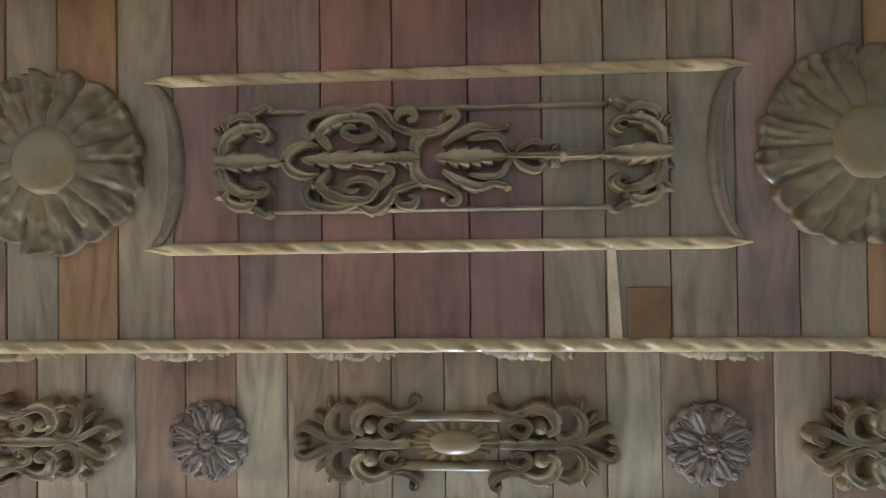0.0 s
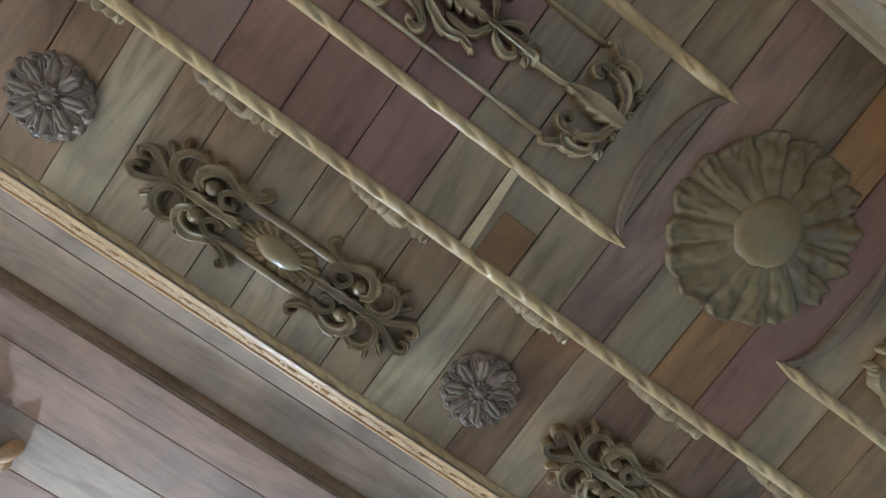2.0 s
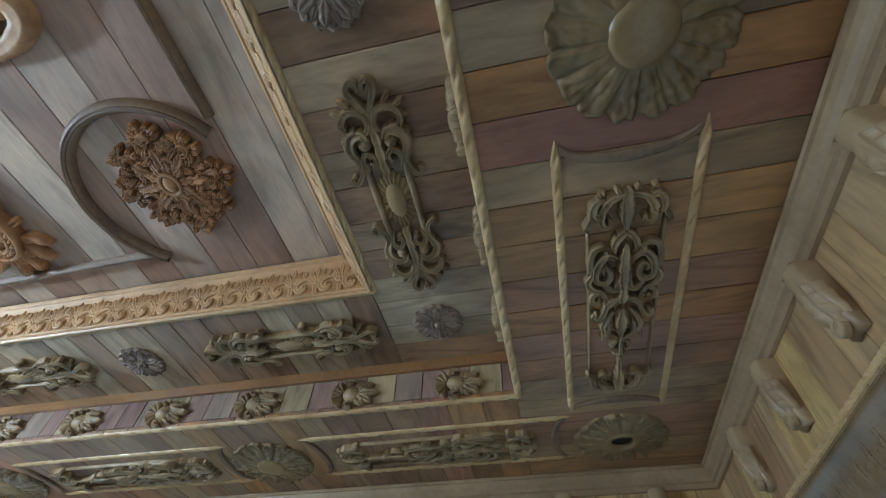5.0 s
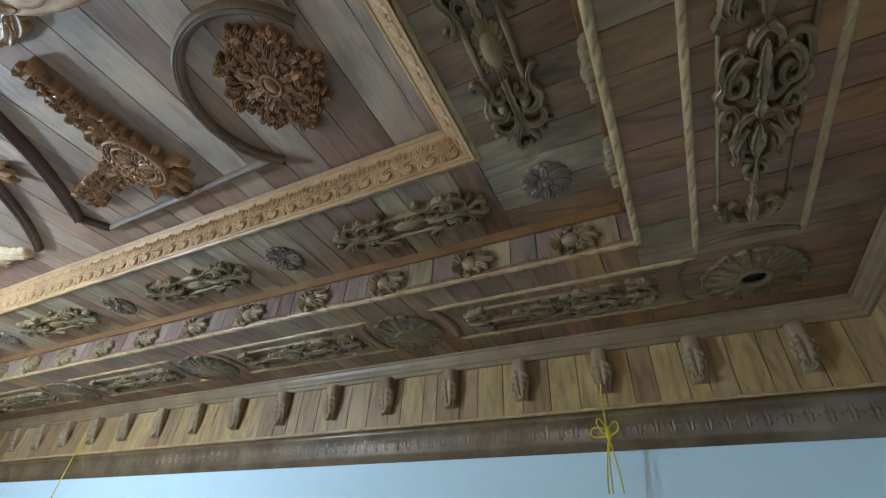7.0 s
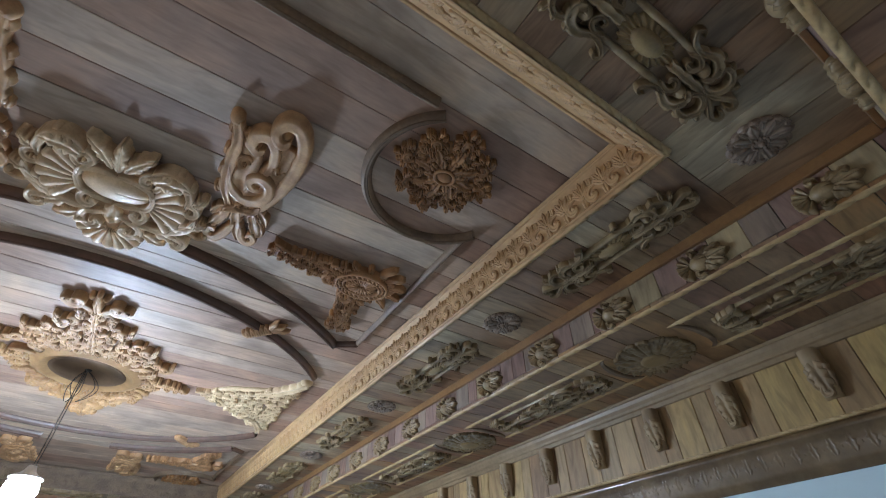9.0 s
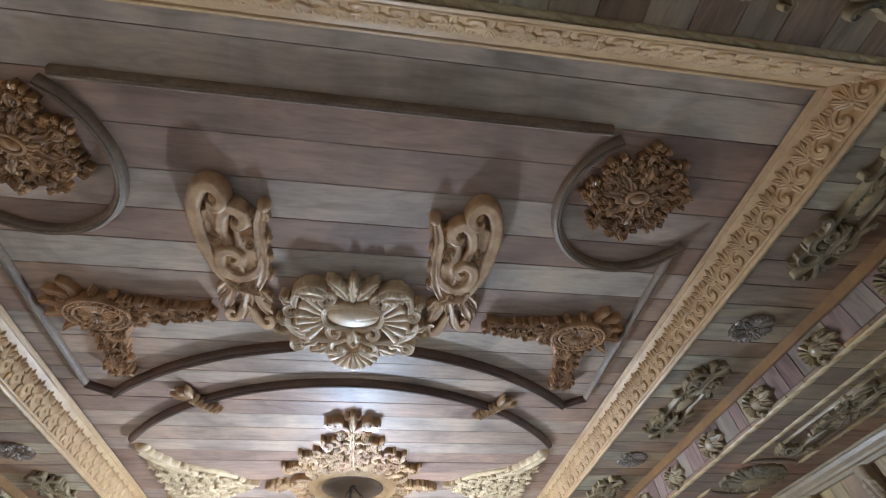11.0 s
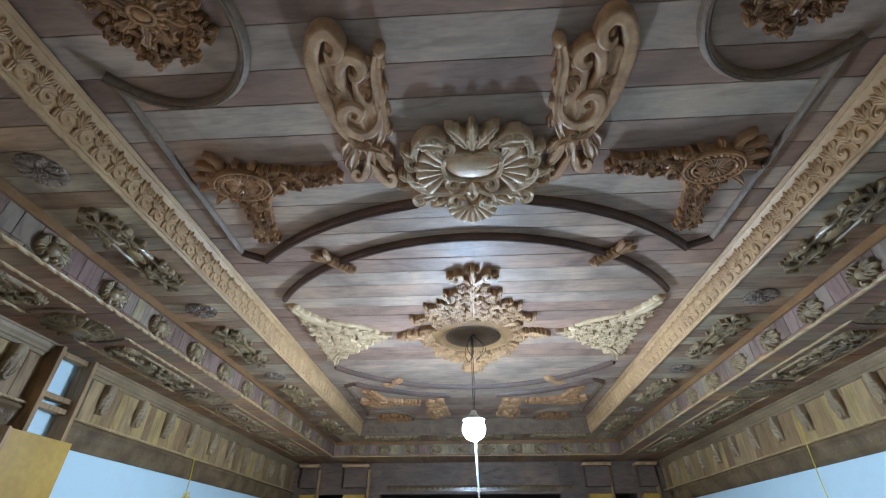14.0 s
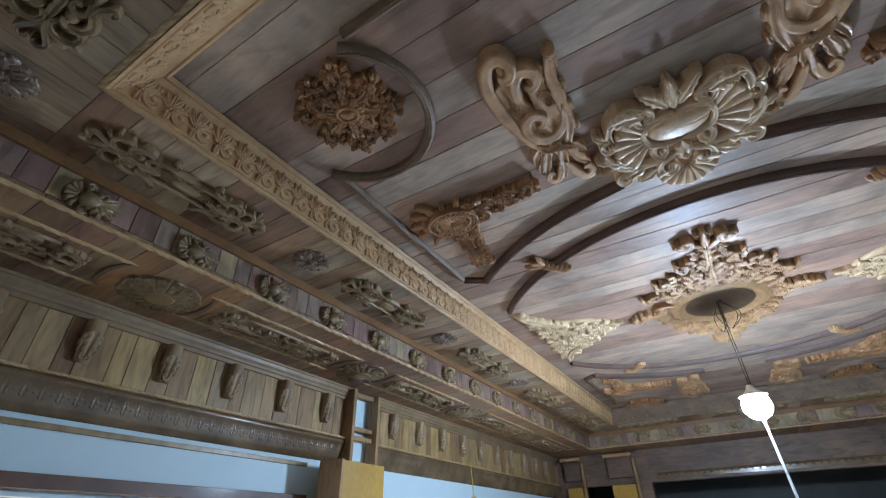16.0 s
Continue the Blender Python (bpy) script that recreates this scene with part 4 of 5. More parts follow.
def centre_cartouche():
    t = thing("shell_cartouche", "pale carved shell cartouche with smooth oval shield on ceiling", "ceiling ornament", "shell cartouches")
    c = Carve()
    z = 0.035
    c.rib([(0.0, 0.225), (0.10, 0.222), (0.18, 0.19), (0.205, 0.12), (0.18, 0.04), (0.10, 0.01), (0.0, 0.005)], (0.016, 0.018, 0.02, 0.018, 0.02, 0.018, 0.016), 0.05, z)
    c.volute(0.165, 0.265, 0.062, -60, 1.3, 0.019, 0.05, z, [(0.05, 0.23), (0.12, 0.215)])
    c.volute(0.135, -0.045, 0.055, 80, -1.2, 0.018, 0.05, z, [(0.03, 0.0), (0.08, 0.02)])
    c.shell(0.15, 0.08, 4, 118, 6, 0.06, 0.255, 0.055, z)
    c.leaf(0.17, 0.27, 30, 0.22, 0.06, 0.055, 5, -45, z + 0.01)
    c.leaf(0.25, 0.30, 60, 0.10, 0.04, 0.045, 3, -30, z)
    c.leaf(0.40, 0.20, 20, 0.10, 0.035, 0.045, 3, 40, z)
    c.leaf(0.43, 0.02, 5, 0.10, 0.035, 0.045, 3, 30, z)
    c.rib([(0.16, 0.315), (0.25, 0.365), (0.34, 0.335), (0.395, 0.25), (0.385, 0.18)], (0.012, 0.03, 0.032, 0.026, 0.014), 0.055, z)
    c.volute(0.415, 0.145, 0.052, 100, -1.1, 0.018, 0.05, z, [(0.37, 0.27), (0.41, 0.23)])
    c.rib([(0.46, 0.10), (0.44, 0.0), (0.36, -0.08), (0.24, -0.12), (0.12, -0.11)], (0.014, 0.03, 0.03, 0.026, 0.014), 0.05, z)
    c.leaf(0.26, -0.06, 10, 0.24, 0.05, 0.05, 4, 25, z)
    c.leaf(0.20, -0.10, -28, 0.26, 0.05, 0.05, 4, 20, z)
    c.volute(0.395, -0.185, 0.06, 100, -1.2, 0.019, 0.05, z, [(0.22, -0.11), (0.32, -0.115)])
    c.rib([(0.42, -0.03), (0.49, -0.07), (0.545, -0.055)], (0.016, 0.014, 0.008), 0.035, z)
    c.boss(0.545, -0.055, 0.022, 0.022, 0.035, z, 8, 3)
    c.leaf(0.03, 0.255, 62, 0.21, 0.040, 0.05, 4, -25, z, 0.0)
    c.volute(0.105, -0.215, 0.072, 60, -1.2, 0.020, 0.05, z, [(0.02, -0.10), (0.08, -0.13)])
    c.leaf(0.17, -0.19, -40, 0.16, 0.04, 0.04, 3, 30, z)
    c.mirror(0)
    c.leaf(0.0, 0.24, 90, 0.20, 0.040, 0.05, 4, 0, z, 0.0)
    c.leaf(0.0, -0.02, -90, 0.16, 0.06, 0.045, 3, 0, z)
    c.boss(0.0, -0.16, 0.035, 0.03, 0.06, z, 10, 3)
    c.shell(0.0, -0.235, -90, 190, 9, 0.035, 0.205, 0.05, z)
    part("shell_frame", c.wobble(0.003).deep(0.8).lift(0.035), M_PALE, t)
    k = Carve()
    k.boss(0.0, 0.06, 0.40, 0.26, z + 0.012, 0.0, 30, 3)
    k.boss(0.0, -0.27, 0.16, 0.14, z + 0.008, 0.0, 20, 3)
    part("backing", k.lift(0.022), M_TAN, t, "tan backing block")
    b = Carve()
    b.boss(0.0, 0.115, 0.185, 0.105, 0.055, z, 30, 6)
    part("shield", b.deep(0.85).lift(0.038), M_PALE, t, "smooth pale oval shield")
    for ob in t.children:
        for v in ob.data.vertices:
            v.co.y *= 1.14
    return t


def acanthus_scroll(flip):
    t = thing("acanthus_scroll", "tan carved acanthus scroll with curled volute on ceiling", "ceiling ornament", "acanthus scrolls of the inner field")
    z = 0.008
    ca, sa = math.cos(radians(5)), math.sin(radians(5))

    def piece(name, c, dz=0.020):
        c.wobble(0.005)
        c.v = [(0.92 * x * ca - 1.1 * y * sa, 0.92 * x * sa + 1.1 * y * ca, q * 0.66) for x, y, q in c.v]
        c.lift(dz)
        if flip:
            c.mirror(0, False)
        part(name, c, M_TAN, t)

    # the broad fluted leaf that carries the curls
    c = Carve()
    c.frond([(-0.04, -0.27), (0.02, -0.12), (0.085, 0.06), (0.135, 0.22), (0.165, 0.36)], (0.055, 0.085, 0.095, 0.080, 0.055), (0.05, 0.055, 0.055, 0.06), 7, -1, z, 9)
    c.frond([(-0.10, -0.20), (-0.085, -0.02), (-0.06, 0.14), (-0.06, 0.28), (-0.10, 0.38)], (0.045, 0.075, 0.080, 0.065, 0.040), (0.045, 0.05, 0.05, 0.055), 7, 1, z, 9)
    piece("body_leaf", c)
    # smooth outer edge that rolls into the great volute
    c = Carve()
    c.rib([(0.02, -0.26), (0.13, -0.08), (0.205, 0.12), (0.235, 0.30), (0.225, 0.42), (0.175, 0.505), (0.105, 0.525), (0.055, 0.478), (0.062, 0.415), (0.112, 0.395), (0.140, 0.435)],
          (0.020, 0.040, 0.048, 0.048, 0.046, 0.046, 0.046, 0.042, 0.038, 0.032, 0.020), (0.05, 0.065, 0.075, 0.085, 0.10, 0.11, 0.10), z, per=6, groove=0.05)
    c.boss(0.108, 0.445, 0.034, 0.034, 0.095, z, 14, 4)
    piece("outer_volute", c)
    c = Carve()
    c.rib([(0.045, 0.10), (0.085, 0.22), (0.075, 0.33), (0.015, 0.395), (-0.050, 0.375), (-0.062, 0.310), (-0.015, 0.285), (0.015, 0.315)],
          (0.018, 0.034, 0.042, 0.044, 0.042, 0.036, 0.030, 0.018), (0.06, 0.075, 0.09, 0.095, 0.085), z, per=6, groove=0.05)
    c.leaf(0.0, 0.335, 200, 0.075, 0.020, 0.08, 2, 40, z, 0.01)
    piece("inner_volute", c)
    c = Carve()
    c.rib([(-0.155, 0.10), (-0.130, -0.03), (-0.050, -0.105), (0.050, -0.095), (0.115, -0.015), (0.100, 0.075), (0.035, 0.105), (-0.020, 0.060), (0.010, 0.010), (0.050, 0.025)],
          (0.014, 0.030, 0.040, 0.044, 0.044, 0.042, 0.036, 0.030, 0.024, 0.016), (0.055, 0.07, 0.085, 0.095, 0.09, 0.08), z, per=6, groove=0.05)
    piece("lower_volute", c)
    for x, y, r, a, q in ((0.125, 0.190, 0.040, 20, -1), (-0.080, 0.175, 0.042, 0, 1), (-0.030, -0.165, 0.040, 60, -1)):
        c = Carve()
        c.volute(x, y, r, a, 1.1 * q, 0.017, 0.085, z)
        piece("small_curl", c)
    c = Carve()
    c.frond([(-0.10, -0.24), (-0.160, -0.08), (-0.168, 0.10), (-0.150, 0.28), (-0.172, 0.42)], (0.024, 0.042, 0.046, 0.042, 0.030), (0.05, 0.065, 0.075), 6, 1, z)
    c.boss(-0.180, 0.425, 0.042, 0.044, 0.078, z, 12, 4)
    for y, a in ((0.32, 118), (0.17, 122), (0.02, 130), (-0.12, 140)):
        c.leaf(-0.180, y, a, 0.070, 0.026, 0.05, 2, -70, z)
    piece("side_blade", c)
    c = Carve()
    c.rib([(-0.14, -0.24), (-0.04, -0.205), (0.06, -0.19), (0.09, -0.13)], (0.018, 0.034, 0.030, 0.014), 0.075, z, per=6)
    for x, y, a, l, w, k, s in ((-0.05, -0.21, -84, 0.30, 0.052, 14, 1), (-0.10, -0.22, -108, 0.25, 0.046, -24, -1), (0.03, -0.20, -58, 0.27, 0.048, -34, 1), (0.07, -0.17, -34, 0.17, 0.036, -50, 1), (-0.13, -0.22, -145, 0.13, 0.034, 50, -1)):
        p, n = [], 4
        for i in range(n + 1):
            p.append((x, y))
            x, y, a = x + l / n * math.cos(radians(a)), y + l / n * math.sin(radians(a)), a + k / n
        c.frond(p, (w * 0.5, w, w * 1.05, w * 0.8, w * 0.15), (0.05, 0.06, 0.06, 0.05), 3, s, z, 5, True)
    piece("falling_leaf", c, 0.018)
    c = Carve()
    c.rib([(-0.04, -0.34), (-0.085, -0.45), (-0.150, -0.540), (-0.205, -0.515), (-0.198, -0.455), (-0.155, -0.46)], (0.020, 0.036, 0.038, 0.034, 0.028, 0.016), 0.065, z, groove=0.08)
    c.rib([(0.0, -0.36), (0.02, -0.45), (0.070, -0.50), (0.115, -0.465), (0.090, -0.41), (0.055, -0.44)], (0.018, 0.032, 0.032, 0.028, 0.020, 0.012), 0.062, z, groove=0.08)
    c.rib([(0.07, -0.24), (0.13, -0.32), (0.15, -0.38), (0.115, -0.40)], (0.012, 0.024, 0.024, 0.014), 0.055, z)
    piece("tail_curl", c, 0.018)
    return t


def corner_leaf(flip):
    t = thing("corner_leafwork", "tan carved leafwork corner piece with ringed oval medallion on ceiling", "ceiling ornament", "corner leafwork of the inner field")
    c = Carve()
    d = Carve()
    z = 0.012
    for e, pts, w, q in ((c, [(-0.10, 0.12), (-0.26, 0.13), (-0.42, 0.17), (-0.58, 0.17), (-0.72, 0.22)], 0.024, 1), (c, [(-0.12, 0.03), (-0.26, 0.02), (-0.40, 0.06), (-0.52, 0.10)], 0.020, -1),
                         (d, [(0.02, -0.04), (0.07, -0.20), (0.09, -0.36), (0.11, -0.52), (0.10, -0.66)], 0.024, -1), (d, [(-0.06, -0.08), (-0.04, -0.22), (0.0, -0.36), (0.04, -0.48)], 0.020, 1)):
        e.rib(pts, (w * 0.6, w * 0.8, w * 0.7, w * 0.5, w * 0.2), 0.045, z)
    lace(c, -0.14, -0.74, 0.062, lambda x: -0.04 - 0.20 * (x + 0.14), lambda x: 0.22 + 0.02 * (x + 0.14), 0.031, 0.050, z, 3)
    lace(d, -0.08, -0.68, 0.062, lambda y: -0.10 - 0.22 * (y + 0.08), lambda y: 0.15 - 0.06 * (y + 0.08), 0.031, 0.050, z, 4, True)
    for x, y, a in ((0.15, 0.20, 45), (0.20, 0.13, 25), (0.10, 0.23, 70), (0.21, 0.05, 5), (0.19, -0.03, -25)):
        c.leaf(x, y, a, 0.17, 0.026, 0.045, 2, -20, z * 0.6, 0.015)
    for k in range(12):
        a = 2 * math.pi * k / 12
        c.leaf(0.02 + 0.19 * math.cos(a), 0.09 + 0.13 * math.sin(a), math.degrees(a), 0.085, 0.026, 0.04, 2, 30, z * 0.4, 0.01)
    c.volute(-0.02, -0.12, 0.07, 90, 1.2, 0.026, 0.06, z)
    c.volute(-0.22, 0.05, 0.07, 0, -1.2, 0.026, 0.06, z)
    c.wobble(0.006), d.wobble(0.006)
    m = Carve()
    m.rib([(0.02 + 0.178 * math.cos(a), 0.09 + 0.124 * math.sin(a)) for a in np.linspace(0, 2 * math.pi, 53)], [0.009, 0.019] * 26 + [0.009], [0.02, 0.04] * 26 + [0.02], 0.045, per=2, groove=0)
    for rx, ry in ((0.205, 0.148), (0.15, 0.10)):
        m.rib([(0.02 + rx * math.cos(a), 0.09 + ry * math.sin(a)) for a in np.linspace(0, 2 * math.pi, 25)], (0.013, 0.013), 0.04, 0.04, per=2, groove=0)
    for k in range(14):
        a = 2 * math.pi * k / 14
        m.leaf(0.02 + 0.02 * math.cos(a), 0.09 + 0.015 * math.sin(a), math.degrees(a), 0.11, 0.022, 0.035, 2, 0, 0.045)
    m.boss(0.02, 0.09, 0.20, 0.145, 0.05, 0.0, 24, 3)
    if flip:
        c.mirror(0, False), d.mirror(0, False), m.mirror(0, False)
    part("long_arm", c.lift(0.016), M_AMBERTAN, t)
    part("short_arm", d.lift(0.016), M_AMBERTAN, t)
    part("medallion", m.lift(0.016), M_AMBERTAN, t, "ringed oval medallion")
    return t


def side_cartouche(flip):
    t = thing("fan_leafwork", "cream carved fan of leaves and curls on ceiling", "ceiling ornament", "fan leafwork beside the rose")
    c = Carve()
    f = lambda x: (x + 0.55) / 0.95
    lace(c, 0.40, -0.46, 0.105, lambda x: -0.86 * f(x), lambda x: 0.62 * f(x) - 0.02, 0.055, 0.042, 0.004, 11)
    c.frond([(0.44, 0.82), (0.34, 0.62), (0.20, 0.44), (0.02, 0.30)], (0.05, 0.06, 0.05, 0.02), 0.05, 6, -1, 0.006)
    c.frond([(0.42, -0.98), (0.36, -0.78), (0.26, -0.60), (0.10, -0.46)], (0.03, 0.055, 0.05, 0.02), 0.05, 6, 1, 0.006)
    c.frond([(-0.30, 0.02), (-0.42, 0.01), (-0.56, 0.0)], (0.05, 0.04, 0.012), 0.045, 3, 1, 0.004, 6, True)
    c.wobble(0.006)
    k = Carve()
    k.rib([(0.28, 0.50), (0.10, 0.30), (-0.16, 0.16), (-0.42, 0.02)], (0.03, 0.11, 0.13, 0.03), 0.024, groove=0.08)
    k.rib([(0.22, -0.42), (0.04, -0.26), (-0.18, -0.14), (-0.40, -0.02)], (0.02, 0.07, 0.08, 0.02), 0.018, groove=0.08)
    k.boss(0.44, 0.82, 0.07, 0.06, 0.05, 0, 14, 4)
    if flip:
        c.mirror(0, False), k.mirror(0, False)
    part("leaves", c.lift(0.02), M_CREAM, t)
    part("plain_blade", k.lift(0.012), M_CREAM, t)
    return t


def ceiling_rose():
    t = thing("ceiling_rose", "brown carved ceiling rose with dark round dish and leaf crest", "ceiling rose")
    c = Carve()
    # crest towards the entrance and a smaller one behind
    steps = ((0.46, 0.66), (0.56, 0.60), (0.66, 0.50), (0.74, 0.46), (0.84, 0.34), (0.96, 0.22), (1.08, 0.15), (1.18, 0.12))
    wide = lambda y: float(np.interp(y, [p[0] for p in steps], [p[1] for p in steps]))
    lace(c, 0.52, 1.20, 0.088, lambda y: -wide(y), wide, 0.046, 0.045, 0.006, 31, True)
    for s in (-1, 1):
        for y, x in ((0.50, 0.67), (0.72, 0.48), (0.94, 0.24)):
            c.volute(s * x, y, 0.062, 90 - s * 60, -s * 1.2, 0.020, 0.05, 0.008)
            c.leaf(s * (x + 0.02), y, 90 - s * 55, 0.08, 0.022, 0.04, 2, s * 50, 0.006)
        c.volute(s * 0.16, 1.26, 0.075, 90 - s * 90, -s * 1.1, 0.024, 0.05, 0.01, [(s * 0.02, 1.14), (s * 0.08, 1.20)])
        spray(c, [(s * 0.52, 0.05), (s * 0.64, 0.06), (s * 0.76, 0.08), (s * 0.86, 0.04)], 5, 0.12, 0.034, 0.05, 0.01, 24)
        spray(c, [(s * 0.46, -0.40), (s * 0.38, -0.58), (s * 0.26, -0.76)], 4, 0.14, 0.05, 0.05, 0.01, 25)
    spray(c, [(0.0, -0.55), (0.0, -0.80), (0.0, -1.05), (0.0, -1.20)], 5, 0.20, 0.055, 0.05, 0.01, 22)
    c.leaf(0.0, 0.50, 90, 0.36, 0.040, 0.05, 5, 0, 0.012)
    c.leaf(0.0, 0.84, 90, 0.30, 0.034, 0.05, 4, 0, 0.012)
    c.leaf(0.0, 1.12, 90, 0.24, 0.036, 0.05, 3, 0, 0.012)
    for k in (-1, 0, 1):
        c.boss(0.05 * k, 1.36 - 0.03 * abs(k), 0.026, 0.026, 0.045, 0.0, 9, 3)
    rng = random.Random(9)
    for k in range(22):
        a = 360 * (k + 0.5) / 22
        q = 1 if k % 2 else -1
        x, y = math.cos(radians(a)), math.sin(radians(a))
        c.frond([(0.50 * x, 0.50 * y), (0.58 * x, 0.58 * y), (0.65 * x - 0.03 * q * y, 0.65 * y + 0.03 * q * x), (0.68 * x - 0.07 * q * y, 0.68 * y + 0.07 * q * x)], (0.03, 0.036, 0.034, 0.018), 0.045, 3, q, 0.004, 5)
    for k in range(30):
        a = 360 * k / 30
        c.leaf(0.52 * math.cos(radians(a)), 0.52 * math.sin(radians(a)), a + rng.uniform(-15, 15), 0.13, 0.036, 0.04, 3, rng.uniform(-40, 40), 0.0, 0.02)
    c.v = [(x, y if y < 0.45 else 0.45 + (y - 0.45) * 1.33, q) for x, y, q in c.v]
    part("leaf_crest", c.wobble(0.006).lift(0.025), M_ROSE, t)
    d = Carve()
    rows = []
    for r, zz in ((0.54, 0.0), (0.54, 0.03), (0.525, 0.042), (0.48, 0.055), (0.44, 0.075), (0.425, 0.08), (0.41, 0.07), (0.36, 0.045), (0.22, 0.025), (0.03, 0.018)):
        rows.append([(r * math.cos(a), r * math.sin(a), zz) for a in np.linspace(0, 2 * math.pi, 49)])
    d.grid(rows)
    part("dish", d, M_DISH, t, "dark brown turned dish")
    w = Carve()
    w.grid([[(r * math.cos(a), r * math.sin(a), zz) for a in np.linspace(0, 2 * math.pi, 49)] for r, zz in ((0.352, 0.050), (0.345, 0.054), (0.31, 0.046), (0.24, 0.034), (0.03, 0.026))])
    part("bowl", w, M_BOWL, t, "dark stained bowl")
    h = Carve()
    h.boss(0, 0, 0.035, 0.035, 0.03, 0.015, 12, 4)
    part("hook_plate", h, M_BLACK, t, "black hook plate")
    return t


def clip_leaf():
    t = thing("arc_clasp", "tan carved leaf clasp over the dark arc moulding", "ceiling ornament", "clasps on the arc")
    c = Carve()
    for k in range(5):
        c.rib([(-0.11 + 0.045 * k, -0.055), (-0.105 + 0.045 * k, 0.0), (-0.11 + 0.045 * k, 0.055)], (0.016, 0.022, 0.016), (0.03, 0.06, 0.03), 0.0, per=3)
    for a in (-28, 0, 28):
        c.leaf(0.07, 0.0, a, 0.17, 0.020, 0.04, 2, 0, 0.004)
        c.leaf(-0.10, 0.0, 180 + a, 0.07, 0.016, 0.04, 2, 0, 0.004)
    c.v = [(1.1 * x, 1.1 * y, 1.25 * q) for x, y, q in c.v]
    part("leaf_band", c.lift(0.006), M_TAN, t)
    return t


def bracket():
    t = thing("frieze_bracket", "carved acanthus bracket on the frieze boards", "bracket", "brackets of the frieze")
    b = Carve()
    rows = []
    for v, out in ((0.0, 0.085), (-0.05, 0.095), (-0.12, 0.08), (-0.20, 0.05), (-0.27, 0.045), (-0.31, 0.03), (-0.315, 0.0)):
        w = 0.055 if v > -0.25 else 0.05
        rows.append([(-w, v, 0.0), (-w, v, out * 0.8), (-w * 0.8, v, out), (0.0, v, out + 0.01), (w * 0.8, v, out), (w, v, out * 0.8), (w, v, 0.0)])
    b.grid(rows)
    b.grid([[(-0.055, 0.0, 0.0), (0.055, 0.0, 0.0)], [(-0.055, 0.0, 0.09), (0.055, 0.0, 0.09)]])
    part("block", b, M_BRACKET, t)
    c = Carve()
    c.leaf(0.0, -0.02, -90, 0.26, 0.062, 0.045, 5, 0, 0.06, -0.03)
    c.volute(0.0, -0.28, 0.035, 90, 1.1, 0.014, 0.03, 0.045)
    for s in (-1, 1):
        c.leaf(s * 0.02, -0.05, -90 + s * 14, 0.20, 0.032, 0.04, 4, -s * 10, 0.055, -0.03)
    part("leaf", c.wobble(0.003), M_BRACKET, t)
    return t


M_BOWL = carved("dark_bowl", (0.20, 0.115, 0.06), (0.11, 0.062, 0.036), rough=0.65, scale=3, coat=0.0)
M_BRACKET = carved("bracket_wood", (0.43, 0.30, 0.165), (0.25, 0.16, 0.09), rough=0.45, scale=2.0, coat=0.12)


def placed(t, spots):
    """Moves a thing to the first pose and copies it to the others."""
    t.matrix_basis = spots[0]
    for m in spots[1:]:
        copy_thing(t, m)
    return t


# ---------------------------------------------------------------- outer ring
PY = [0.76, 3.11, 5.44, 7.78, 10.1]
spots = [on_ceiling(x, -0.415, ZO) for x in (0.0, -2.42, 2.42)]
spots += [on_ceiling(s * 3.645, y, ZO, 90 * s) for y in PY for s in (1, -1)]
placed(panel_scrollwork(), spots)
placed(panel_frame(), spots)
placed(big_rosette(), [on_ceiling(x, -0.43, ZO, 37 * x) for x in (-1.19, 1.20)] + [on_ceiling(s * 3.655, y, ZO, 50 * y) for y in (1.97, 4.28, 6.61, 8.94) for s in (1, -1)])
placed(big_rosette(True), [on_ceiling(s * 3.68, -0.455, ZO, 20 * s) for s in (1, -1)])
placed(riser_leaf(), [pose(0.285 + 0.57 * k, RA, ZO + 0.125, 90, 0, 180) for k in range(-5, 5)]
       + [pose(RX, 0.50 + 0.675 * k, ZO + 0.10, 90, 0, -90) for k in range(15)] + [pose(-RX, 0.50 + 0.675 * k, ZO + 0.10, 90, 0, 90) for k in range(15)]
       + [pose(0.285 + 0.57 * k, RB, ZO + 0.125, 90, 0, 0) for k in range(-5, 5)])

# a pale wedge and an orange repair between two boards
wv = [(0.486, -0.14), (0.512, -0.14), (0.528, 0.128), (0.492, 0.128)]
wedge = mesh_of("wedge", [(x, y, ZO - 0.008) for x, y in wv] + [(x, y, ZO + 0.002) for x, y in wv], [(0, 1, 2, 3), (0, 4, 5, 1), (1, 5, 6, 2), (2, 6, 7, 3), (3, 7, 4, 0)], M_CREAM, False)
tagged(new("ceiling_wedge", wedge), kind="structure")
boxes("ceiling_patch", M_ORANGE, [(0.545, 0.667, -0.03, 0.128, ZO - 0.0075, ZO + 0.002)], kind="structure")

# ---------------------------------------------------------------- middle ring
placed(small_cartouche(), [on_ceiling(x, 0.54, ZM) for x in (0.03, -1.80, 1.82)] + [on_ceiling(s * 2.735, y, ZM, 90 * s) for y in (1.50, 3.54, 5.58, 7.62, 9.66) for s in (1, -1)]
       + [on_ceiling(x, GB + 0.25, ZM) for x in (0.0, -1.75, 1.75)])
placed(flower(), [on_ceiling(x, 0.545, ZM, 20 * x) for x in (-0.88, 0.92, -2.71, 2.71)] + [on_ceiling(s * 2.74, y, ZM, 31 * y) for y in (2.58, 4.60, 6.63, 8.67) for s in (1, -1)])

